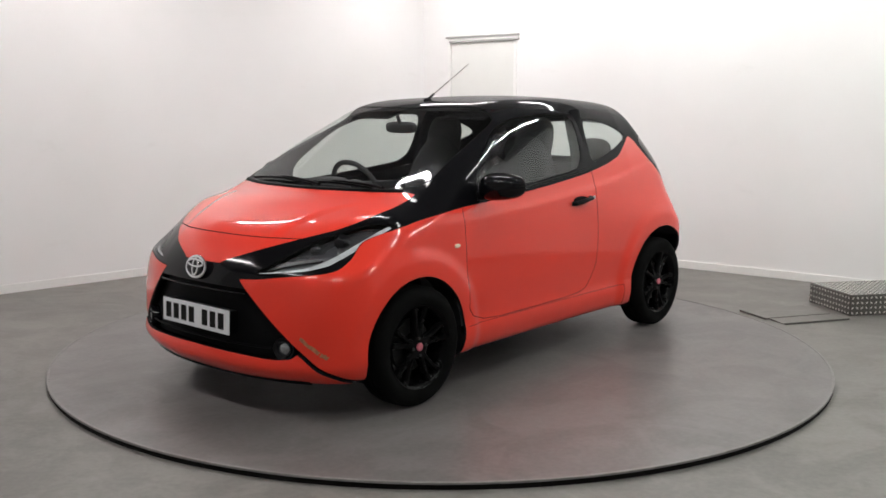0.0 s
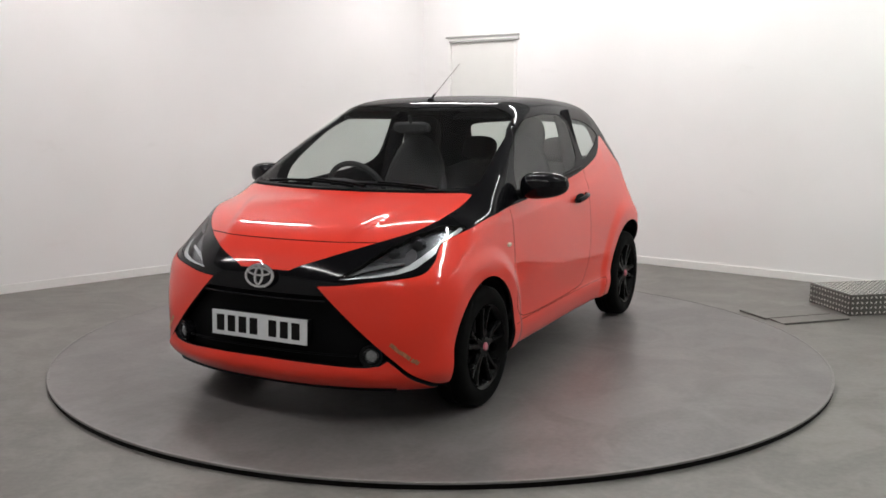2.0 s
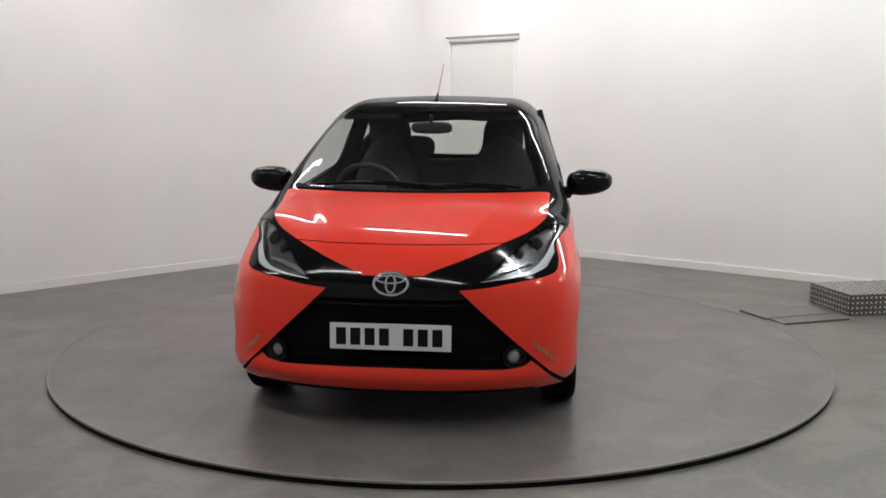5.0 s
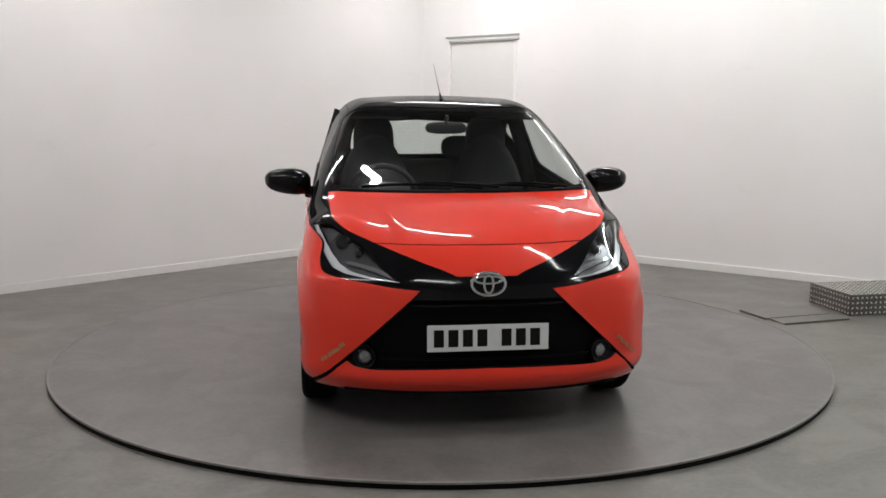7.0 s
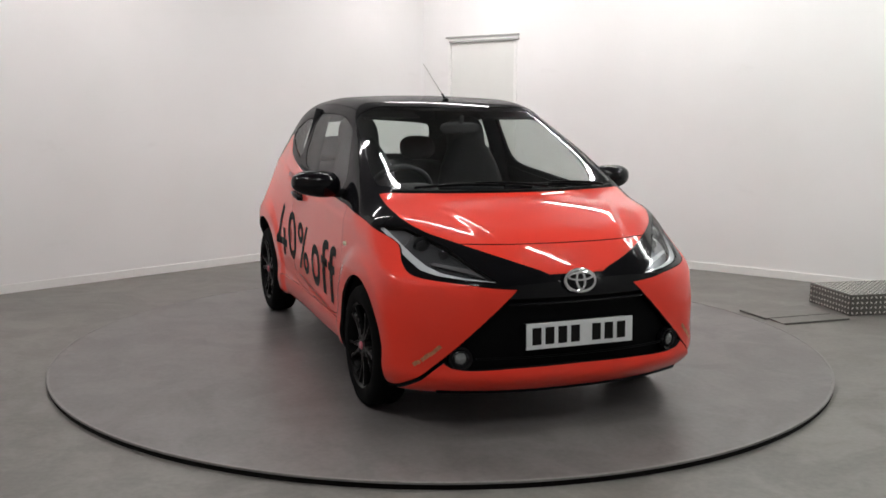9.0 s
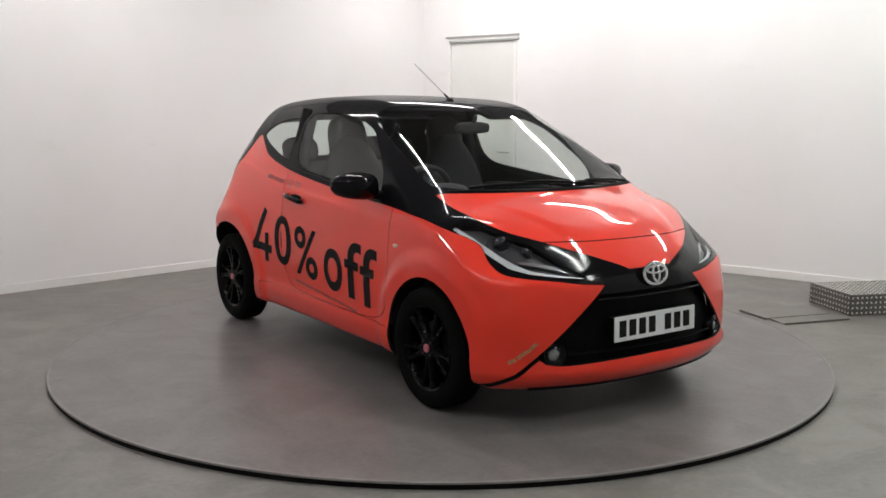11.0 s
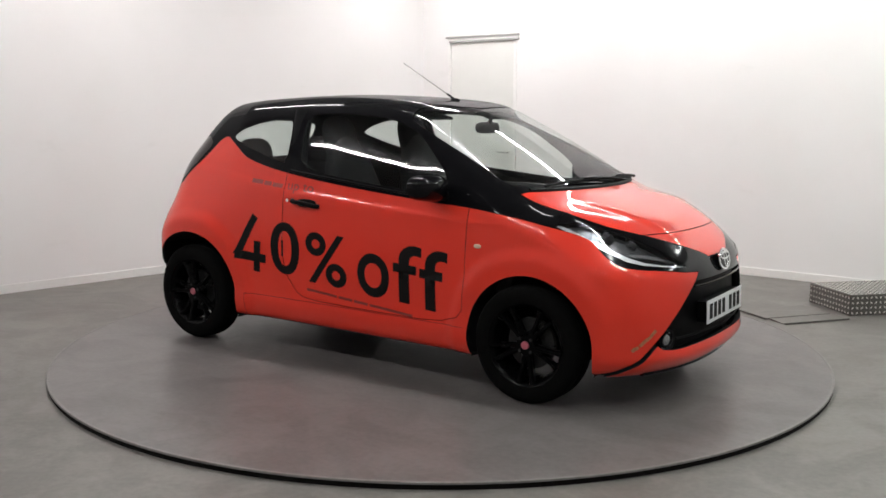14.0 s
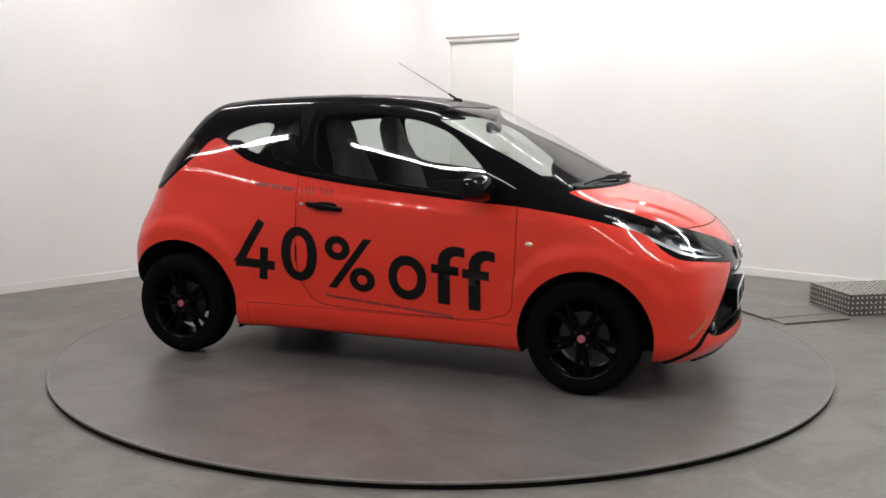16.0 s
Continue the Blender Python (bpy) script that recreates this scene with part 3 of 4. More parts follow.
def build_car():
    car = new("car")
    tagged(car, "orange-red three-door hatchback with black roof and pillars on the turntable", "car")
    whole = skin_mesh()
    whole = split(whole, arch_field)[1]
    under, whole = split(whole, lambda v: Z(v) - 0.196)
    seams = []

    # bonnet and nose
    hood, s, whole = gapped(whole, bonnet_field)
    seams.append(s)
    bonnet, s, nose = gapped(hood, lambda v: 0.817 - Z(v))
    seams.append(s)
    panel("bonnet", bonnet, (RED, LINING), car, "glossy orange-red bonnet")
    panel("nose_panel", nose, (RED, LINING), car, "orange-red panel above the badge")

    # sides
    flank, s, whole = gapped(whole, side_field)
    seams.append(s)
    door, s, rest = gapped(flank, lambda v: DOOR_SHAPE(X(v), Z(v)))
    seams.append(s)
    wing, rest = split(rest, lambda v: 0.822 - X(v))
    corner, wing = split(wing, lambda v: 1.50 + (Z(v) - 0.35) * 0.05 - X(v))
    sill, s, quarter = gapped(rest, lambda v: most(Z(v) - 0.33, -0.72 - X(v)), 0.0012)
    seams.append(s)
    for name, mesh, word in (("door", door, "orange-red side door skin"), ("front_wing", wing, ""), ("bumper_corner", corner, ""),
                             ("sill", sill, ""), ("rear_quarter", quarter, "")):
        a, b = left_right(mesh)
        for m in (a, b):
            panel(name, m, (RED, LINING), car, word)

    lip, s, whole = gapped(whole, lip_field)
    seams.append(s)
    panel("front_lip", lip, (RED, LINING), car, "orange-red lower bumper lip", thick=0.03, lift=0.010)

    # glass
    screen, s, whole = gapped(whole, lambda v: np.where((Z(v) > 0.95) & (X(v) > 0.2), GLASS_SCREEN(X(v), Y(v)), 1.0), 0.0015)
    seams.append(s)
    side_g, s, whole = gapped(whole, lambda v: np.where(Y(v) > 0.4, GLASS_DOOR(X(v), Z(v)), 1.0), 0.0015)
    seams.append(s)
    quart_g, s, whole = gapped(whole, lambda v: np.where(Y(v) > 0.4, GLASS_QUARTER(X(v), Z(v)), 1.0), 0.0015)
    seams.append(s)
    hatch_g, s, whole = gapped(whole, lambda v: np.where(X(v) < -1.1, GLASS_HATCH(Y(v), Z(v)), 1.0), 0.0015)
    seams.append(s)
    pane("windscreen", screen, SCREEN, car, "clear windscreen glass", -0.003)
    pane("hatch_glass", hatch_g, SIDEGLASS, car, "tinted hatch glass", -0.003)
    for mesh, name in ((side_g, "side_window"), (quart_g, "quarter_window")):
        for m in left_right(mesh):
            pane(name, m, SIDEGLASS, car, "lightly tinted side glass", -0.003)

    # lamps
    lamp, s, whole = gapped(whole, lambda v: np.where((X(v) > 1.2) & (Z(v) > 0.6), LAMP_SHAPE(Y(v), Z(v)), 1.0), 0.0015)
    seams.append(s)
    lamps = left_right(lamp)
    tail, s, whole = gapped(whole, lambda v: np.where(Y(v) > 0.52, TAIL_SHAPE(X(v), Z(v)), 1.0), 0.0015)
    seams.append(s)
    for m in left_right(tail):
        panel("tail_lamp", m, (TAIL, LINING), car, "smoked dark red tail lamp lens")

    # black upper and front
    front, upper = split(whole, lambda v: most(1.30 - X(v), Z(v) - 0.93))
    band, s, grille = gapped(front, lambda v: 0.60 - Z(v), 0.001)
    seams.append(s)
    panel("grille", grille, (TRIMBLACK, LINING), car, "black lower grille and bumper insert", lift=-0.042)
    panel("front_band", band, (GLOSSBLACK, LINING), car, "gloss black band between the headlights")
    roof, s, pillars = gapped(upper, lambda v: np.where((Z(v) > 1.2) & (X(v) > -1.30) & (X(v) < 0.44), Y(v) - 0.535, 1.0), 0.0012)
    seams.append(s)
    panel("roof", roof, (BLACK, LINING), car, "gloss black roof skin")
    tailgate, pillars = split(pillars, lambda v: most(X(v) + 1.25, Y(v) - 0.60))
    panel("tailgate", tailgate, (BLACK, LINING), car, "black tailgate")
    for m in left_right(pillars):
        panel("side_frame", m, (BLACK, LINING), car, "gloss black pillars and window frame")
    panel("underbody", under, (LINING, LINING), car, "dark underbody")
    n = 0
    vs, ts = [], []
    for v, t in seams:
        if len(t):
            vs.append(v), ts.append(t + n)
            n += len(v)
    pane_v = np.concatenate(vs)
    me = mesh_of("seams", (pane_v - normals(pane_v) * 0.005).tolist(), np.concatenate(ts).tolist(), True)
    me.materials.append(GAP)
    sm = new("seams", me)
    sm.parent = car
    tagged(sm, "dark shut lines between panels")
    return car, lamps


car, head_lamps = build_car()


def skin_y(x, z, side=-1):
    """The half-width of the skin at a length and height."""
    x, z = np.atleast_1d(x).astype(float), np.atleast_1d(z).astype(float)
    eye = np.stack([x, np.zeros_like(x), z], -1)
    far = eye + np.array([0, side * 2.0, 0])
    return onto_body(eye, far)[:, 1]


def skin_x(y, z, front=True):
    """The length at which the nose stands at a half-width and height."""
    y, z = np.atleast_1d(y).astype(float), np.atleast_1d(z).astype(float)
    eye = np.stack([np.zeros_like(y) + 1.0, y, z], -1)
    return onto_body(eye, eye + np.array([1.5, 0, 0]))[:, 0]


# ---- wheels ----
def build_wheel():
    w = new("wheel")
    w.parent = car
    part("tyre", lathe([(0.198, -0.074), (0.215, -0.081), (0.250, -0.083), (0.272, -0.076), (0.284, -0.063), (0.2885, -0.045), (0.2885, -0.02), (0.284, -0.018),
                        (0.284, -0.012), (0.2885, -0.010), (0.2885, 0.010), (0.284, 0.012), (0.284, 0.018), (0.2885, 0.02), (0.2885, 0.045), (0.284, 0.063),
                        (0.272, 0.076), (0.250, 0.083), (0.215, 0.081), (0.198, 0.074)], 64, closed=True), TYRE, w, "black road tyre", smooth=True)
    part("rim", lathe([(0.196, -0.076), (0.203, -0.080), (0.205, -0.073), (0.192, -0.060), (0.182, -0.02), (0.176, 0.06), (0.196, 0.07), (0.170, 0.07),
                       (0.168, 0.0), (0.176, -0.05), (0.186, -0.066)], 56, closed=True), RIMBLACK, w, "gloss black alloy rim", smooth=True)
    for k in range(5):
        for s in (-1, 1):
            bm = bmesh.new()
            a0, a1 = s * 0.13, s * 0.20
            pts = []
            for r, wide, y in ((0.035, 0.020, -0.062), (0.10, 0.014, -0.060), (0.155, 0.012, -0.064), (0.188, 0.017, -0.070)):
                a = a0 + (a1 - a0) * (r / 0.19)
                c, t = Vector((r * math.cos(a), 0, r * math.sin(a))), Vector((-math.sin(a), 0, math.cos(a)))
                pts.append([bm.verts.new(c + t * wide + Vector((0, y + 0.006, 0))), bm.verts.new(c + t * wide * 0.5 + Vector((0, y - 0.006, 0))),
                            bm.verts.new(c - t * wide * 0.5 + Vector((0, y - 0.006, 0))), bm.verts.new(c - t * wide + Vector((0, y + 0.006, 0))),
                            bm.verts.new(c - t * wide * 0.8 + Vector((0, y + 0.03, 0))), bm.verts.new(c + t * wide * 0.8 + Vector((0, y + 0.03, 0)))])
            for a, b in zip(pts, pts[1:]):
                for i in range(6):
                    bm.faces.new((a[i], a[(i + 1) % 6], b[(i + 1) % 6], b[i]))
            bm.faces.new(pts[0]), bm.faces.new(pts[-1])
            part("spoke", bm, RIMBLACK, w, m=Matrix.Rotation(2 * math.pi * k / 5 + 0.3, 4, "Y"))
    part("hub", lathe([(0, -0.070), (0.050, -0.068), (0.058, -0.055), (0.058, 0.0), (0, 0.0)], 32), RIMBLACK, w, smooth=True)
    part("centre_cap", lathe([(0, -0.078), (0.017, -0.0775), (0.0205, -0.074), (0.0205, -0.066), (0, -0.066)], 28), CAPRED, w, "magenta-red centre cap", smooth=True)
    for k in range(4):
        a = math.pi / 4 + k * math.pi / 2
        part("wheel_nut", lathe([(0, -0.072), (0.008, -0.072), (0.009, -0.06), (0, -0.06)], 6), DARKSTEEL, w, "dark steel wheel nut",
             m=Matrix.Translation((0.042 * math.cos(a), -0.002, 0.042 * math.sin(a))))
    part("brake_disc", lathe([(0, -0.012), (0.125, -0.012), (0.125, 0.012), (0, 0.012)], 40), DARKSTEEL, w, "dull steel brake disc", smooth=True)
    part("valve", tube([(0.165, -0.062, 0.02), (0.158, -0.085, 0.02)], 0.004), TRIMBLACK, w)
    return w


TYRE_Z = 0.2885
wheel = build_wheel()
FACE = 0.717
for n, (x, side, spin) in enumerate(((1.17, -1, 0), (1.17, 1, 40), (-1.17, -1, 25), (-1.17, 1, 60))):
    m = Matrix.Translation((x, side * (FACE - 0.005 * (x < 0)), TYRE_Z)) @ Matrix.Rotation(0 if side < 0 else math.pi, 4, "Z") @ Matrix.Rotation(radians(spin), 4, "Y")
    if n == 0:
        wheel.matrix_basis = m
    else:
        copy_thing(wheel, m)

# dark wheel-arch liners
for cx, cz, r in (F_ARCH, R_ARCH):
    for side in (-1, 1):
        bm = bmesh.new()
        r1 = r + 0.012
        arc = [(max(cx + r1 * math.cos(a), -1.50), cz + r1 * math.sin(a)) for a in (radians(-18 + (216 if cx > 0 else 150) * k / 28) for k in range(29))]
        o = [bm.verts.new((x, side * 0.765, z)) for x, z in arc]
        i = [bm.verts.new((x, side * 0.46, z)) for x, z in arc]
        for k in range(28):
            bm.faces.new((o[k], o[k + 1], i[k + 1], i[k]))
        bm.faces.new(i)
        part("arch_liner", bm, LINING, car, "black wheel-arch liner")
part("subframe", box((2.2, 0.9, 0.06), (0, 0, 0.19)), LINING, car, bevel=0.01)
part("exhaust_pipe", tube([(0.9, 0.12, 0.165), (-0.4, 0.1, 0.16), (-1.0, 0.3, 0.17), (-1.45, 0.42, 0.20)], 0.022), STEEL, car, smooth=True)


# ---- headlights ----
LOW_EDGE = inside_poly([(0.35, 0.660), (0.50, 0.673), (0.60, 0.687), (0.665, 0.706), (0.71, 0.765), (0.76, 0.88), (0.724, 0.876), (0.689, 0.82), (0.655, 0.768), (0.623, 0.735), (0.58, 0.712), (0.49, 0.693), (0.37, 0.677)])
UPPER_EDGE = inside_poly([(0.40, 0.690), (0.47, 0.716), (0.55, 0.735), (0.61, 0.744), (0.605, 0.755), (0.545, 0.748), (0.46, 0.732), (0.40, 0.704)])
for mesh, side in zip(head_lamps, (1, -1)):
    lens = pane("headlight", mesh, LENS, car, "clear swept-back headlight lens", -0.001)
    bezel, bowl = split(mesh, lambda v: LOW_EDGE(Y(v), Z(v)))
    inner_line, bowl = split(bowl, lambda v: UPPER_EDGE(Y(v), Z(v)))
    panel("light_guide", bezel, (GUIDE, LINING), lens, "bright lower light guide", thick=0.01, lift=-0.012)
    panel("reflector_blade", inner_line, (SILVER, LINING), lens, "silver reflector blade", thick=0.01, lift=-0.022)
    panel("lamp_housing", bowl, (BOWL, LINING), lens, "dull silver-grey lamp housing", thick=0.006, lift=-0.034)
    for y, z, r in ((0.605, 0.800, 0.034), (0.535, 0.768, 0.024)):
        x = float(skin_x(side * y, z)[0])
        bm = lathe([(0, 0.012), (r * 0.7, 0.006), (r, -0.012), (r * 1.15, -0.016), (r * 1.15, -0.03), (0, -0.03)], 28, "X")
        part("projector", bm, SMOKED, lens, "round dark chrome projector", smooth=True, m=Matrix.Translation((x - 0.040, side * y, z)) @ Matrix.Rotation(side * radians(22), 4, "Z"))

# ---- front details ----
for side in (-1, 1):
    y, z = side * 0.524, 0.347
    x = float(skin_x(y, z)[0])
    m = Matrix.Translation((x - 0.004, y, z)) @ Matrix.Rotation(side * radians(20), 4, "Z")
    fog = part("fog_lamp", lathe([(0.029, 0.0), (0.033, 0.006), (0.037, 0.002), (0.037, -0.03), (0.029, -0.03)], 32, "X", closed=True), SMOKED, car, "round fog lamp with dark chrome bezel", smooth=True, m=m)
    part("lens", lathe([(0, 0.004), (0.014, 0.002), (0.030, -0.006), (0.030, -0.022), (0, -0.022)], 28, "X"), FOGLENS, fog, "dull silver reflector lens", smooth=True)
    part("fog_recess", lathe([(0.038, -0.002), (0.052, 0.003), (0.056, -0.004), (0.050, -0.062), (0.038, -0.062)], 32, "X", closed=True), GLOSSBLACK, car, smooth=True, m=m)
    rx = 0.896
    ry = float(skin_y(rx, 0.742, side)[0])
    part("side_repeater", blob((0.021, 0.009, 0.011), power=2.2), AMBER, car, "small clear side repeater", smooth=True, m=Matrix.Translation((rx, ry + side * 0.001, 0.742)))
    # residue of a removed sticker on the bumper corner
    for k, (a, b) in enumerate((((0.604, 0.404), (0.676, 0.338)), ((0.680, 0.334), (0.704, 0.316)))):
        bm = bmesh.new()
        rows = []
        for i in range(13):
            t = i / 12
            yy, zz = a[0] + (b[0] - a[0]) * t, a[1] + (b[1] - a[1]) * t
            wob = 0.0025 * math.sin(11 * t + k * 2) * math.sin(3.1 * t)
            pair = []
            for h in (-0.007 + wob * 0.5, 0.007 + wob):
                py, pz = side * (yy + h * 0.6), zz + h
                pair.append(bm.verts.new((float(skin_x(py, pz)[0]) + 0.0025, py + side * 0.0015, pz)))
            rows.append(pair)
        for p, q in zip(rows, rows[1:]):
            bm.faces.new((p[0], p[1], q[1], q[0]))
        part("sticker_residue", bm, SMEAR, car, "beige residue of a peeled sticker")


def oval_ring(a, b, r, bm=None, at=(0, 0), flat=0.7, steps=48, sides=8):
    """An oval ring facing along x."""
    bm = bm or bmesh.new()
    rings = []
    for k in range(steps):
        t = 2 * math.pi * k / steps
        c = Vector((0, at[0] + a * math.cos(t), at[1] + b * math.sin(t)))
        n = Vector((0, math.cos(t) / a, math.sin(t) / b)).normalized()
        rings.append([bm.verts.new(c + n * r * math.cos(w) + Vector((r * flat * math.sin(w), 0, 0))) for w in (2 * math.pi * i / sides for i in range(sides))])
    for k in range(steps):
        p, q = rings[k], rings[(k + 1) % steps]
        for i in range(sides):
            bm.faces.new((p[i], p[(i + 1) % sides], q[(i + 1) % sides], q[i]))
    return bm


LEAN = Matrix.Translation((1.853, 0, 0.669)) @ Matrix.Rotation(radians(-12), 4, "Y")
badge = part("badge", oval_ring(0.072, 0.048, 0.0075), CHROME, car, "oval chrome badge", smooth=True, m=LEAN)
part("backing", blob((0.006, 0.07, 0.046), power=2), GLOSSBLACK, badge, "black badge backing", smooth=True)
part("oval", oval_ring(0.058, 0.016, 0.006, at=(0, 0.018)), CHROME, badge, smooth=True, m=Matrix.Translation((0.005, 0, 0)))
part("oval", oval_ring(0.020, 0.038, 0.006), CHROME, badge, smooth=True, m=Matrix.Translation((0.005, 0, 0)))

# number plate with plain bars
plate = part("number_plate", box((0.006, 0.522, 0.113), (0, 0, 0)), PLATE, car, "white number plate with black bars", bevel=0.002,
             m=Matrix.Translation((1.866, -0.001, 0.441)) @ Matrix.Rotation(radians(-2), 4, "Y"))
for k, y in enumerate((-0.212, -0.150, -0.088, -0.026, 0.078, 0.140, 0.202)):
    part("bar", box((0.0012, 0.043, 0.074), (0.0038, y, 0)), INK, plate, bevel=0.0003)
part("plate_holder", box((0.050, 0.50, 0.10), (-0.0285, 0, 0)), TRIMBLACK, plate)

# grille blades behind the plate and the intake's upper edge
for z, half, lift in ((0.578, 0.33, 0.001),):
    ys = np.linspace(-half, half, 40)
    xs = skin_x(ys, np.full(40, z)) + lift
    part("grille_blade", tube([(float(x) - 0.004, float(y), z) for x, y in zip(xs, ys)], 0.006, 8), GLOSSBLACK, car, "gloss black grille blade", smooth=True)
for z in (0.345,):
    half = 0.46 if z < 0.4 else 0.647 - z + 0.16
    ys = np.linspace(-half, half, 32)
    xs = skin_x(ys, np.full(32, z))
    part("grille_blade", tube([(float(x) - 0.007, float(y), z) for x, y in zip(xs, ys)], 0.005, 6), TRIMBLACK, car, smooth=True)
# black splitter below the lip
ys = np.linspace(-0.60, 0.60, 50)
part("splitter", tube([(float(x) - 0.045, float(y), 0.199) for x, y in zip(skin_x(ys, np.full(50, 0.23)), ys)], 0.022, 8), TRIMBLACK, car, "matt black under-lip", smooth=True)


# ---- mirrors, handles, aerial, wipers ----
for side in (-1, 1):
    bm = blob((0.078, 0.122, 0.073), power=2.6, seg=32, ring=20)
    for v in bm.verts:
        k = (v.co.y * side + 0.122) / 0.244
        v.co.z *= 0.80 + 0.25 * (1 - k)
        v.co.x += -0.045 * k * k + (0.018 if v.co.x < 0 else 0) * 0
        v.co.z += 0.012 * k
        if v.co.x < -0.035:
            v.co.x = -0.035 + (v.co.x + 0.035) * 0.15
    mirror = part("door_mirror", bm, GLOSSBLACK, car, "gloss black door mirror", smooth=True, m=Matrix.Translation((0.655, side * 0.870, 1.014)))
    part("mirror_glass", blob((0.003, 0.075, 0.042), power=3), CHROME, mirror, "mirror glass", smooth=True, m=Matrix.Translation((-0.048, side * -0.005, 0.004)))
    part("mirror_foot", tube([(0.02, side * -0.15, -0.045), (0.01, side * -0.10, -0.04), (0.0, side * -0.05, -0.03)], 0.026, 12), TRIMBLACK, mirror, smooth=True)
    part("mirror_line", tube([(0.060, side * -0.07, -0.012), (0.062, side * 0.0, -0.010), (0.020, side * 0.085, 0.0)], 0.003, 6), TRIMBLACK, mirror)
    # door handle
    hy = [float(skin_y(x, z, side)[0]) for x, z in ((-0.345, 0.893), (-0.25, 0.884), (-0.155, 0.870))]
    bm = tube([(-0.350, hy[0], 0.893), (-0.335, hy[0] + side * 0.022, 0.892), (-0.25, hy[1] + side * 0.030, 0.884), (-0.165, hy[2] + side * 0.022, 0.872), (-0.150, hy[2], 0.870)], 0.0135, 10)
    handle = part("door_handle", bm, TRIMBLACK, car, "black pull door handle", smooth=True)
    part("handle_recess", blob((0.075, 0.006, 0.024), power=2.4), GAP, handle, m=Matrix.Translation((-0.245, hy[1] + side * 0.0, 0.883)), smooth=True)
    part("lock", lathe([(0, -0.008), (0.010, -0.008), (0.010, 0.008), (0, 0.008)], 16), CHROME, handle, smooth=True, m=Matrix.Translation((-0.385, float(skin_y(-0.385, 0.893, side)[0]), 0.893)))
    # belt moulding under the side glass
    xs = np.linspace(-0.40, 0.70, 40)
    zs = 1.062 - 0.105 * (xs + 0.345) + 0.012 * np.clip((xs - 0.3) / 0.4, 0, 1)
    part("belt_moulding", tube([(float(x), float(y) + side * 0.001, float(z) - 0.012) for x, y, z in zip(xs, skin_y(xs, zs - 0.012, side), zs)], 0.007, 8), TRIMBLACK, car, smooth=True)

aerial = part("aerial", blob((0.032, 0.016, 0.014), power=2.2), TRIMBLACK, car, "slanted black roof aerial", smooth=True, m=Matrix.Translation((0.235, 0, 1.452)))
part("aerial_foot", tube([(0.0, 0, 0.005), (-0.055, 0, 0.038)], 0.008, 10, taper=0.7), TRIMBLACK, aerial, smooth=True)
part("aerial_rod", tube([(-0.052, 0, 0.036), (-0.371, 0, 0.222)], 0.0038, 8, taper=0.7), STEEL, aerial, smooth=True)


def screen_point(x, y, lift):
    eye = np.array([[x, y, 0.7]])
    return Vector(onto_body(eye, eye + np.array([[0, 0, 1.2]]))[0]) + Vector((0.4, 0, 1)).normalized() * lift


for pivot, tip in (((1.215, 0.16), (1.105, -0.50)), ((1.13, 0.52), (1.19, -0.06))):
    a, b = Vector(pivot), Vector(tip)
    arm = part("wiper_arm", tube([screen_point(*(a.lerp(b, t)), 0.026 - 0.01 * t) for t in (0, 0.2, 0.4, 0.55)], 0.008, 8, taper=0.6), TRIMBLACK, car, "black wiper arm", smooth=True)
    part("wiper_blade", tube([screen_point(*(a.lerp(b, t)), 0.010) for t in (0.12, 0.35, 0.6, 0.8, 1.0)], 0.007, 6), TRIMBLACK, arm)
ys = np.linspace(-0.60, 0.60, 40)
part("cowl", tube([screen_point(1.222 - 0.17 * (y / 0.65) ** 2, y, -0.006) for y in ys], 0.016, 8), TRIMBLACK, car, "matt black cowl below the windscreen", smooth=True)
# roof spoiler lip and high brake lamp
bm = bmesh.new()
rows = []
for y in np.linspace(-0.43, 0.43, 21):
    b = (y / 0.43) ** 2
    lead, end = -1.10 + 0.02 * b, -1.262 + 0.05 * b
    drop = 0.006 + 0.05 * b
    rows.append([bm.verts.new(p) for p in ((lead, y, 1.442 - drop), (end + 0.01, y, 1.412 - drop), (end, y, 1.403 - drop), (end + 0.012, y, 1.395 - drop), (lead, y, 1.38 - drop))])
for p, q in zip(rows, rows[1:]):
    for i in range(5):
        bm.faces.new((p[i], p[(i + 1) % 5], q[(i + 1) % 5], q[i]))
bm.faces.new(rows[0]), bm.faces.new(rows[-1])
part("roof_spoiler", bm, BLACK, car, "gloss black roof spoiler", smooth=True)


# ---- vinyl lettering on the offside flank ----
def on_flank(bm, lift):
    """Lays a flat drawing (length, height) onto the side skin."""
    vs = list(bm.verts)
    x = np.array([v.co.x for v in vs])
    z = np.array([v.co.y for v in vs])
    y = skin_y(x, z, -1)
    for v, yy, h in zip(vs, y, [v.co.z for v in vs]):
        v.co = Vector((v.co.x, yy - lift - h, v.co.y))
    return bm


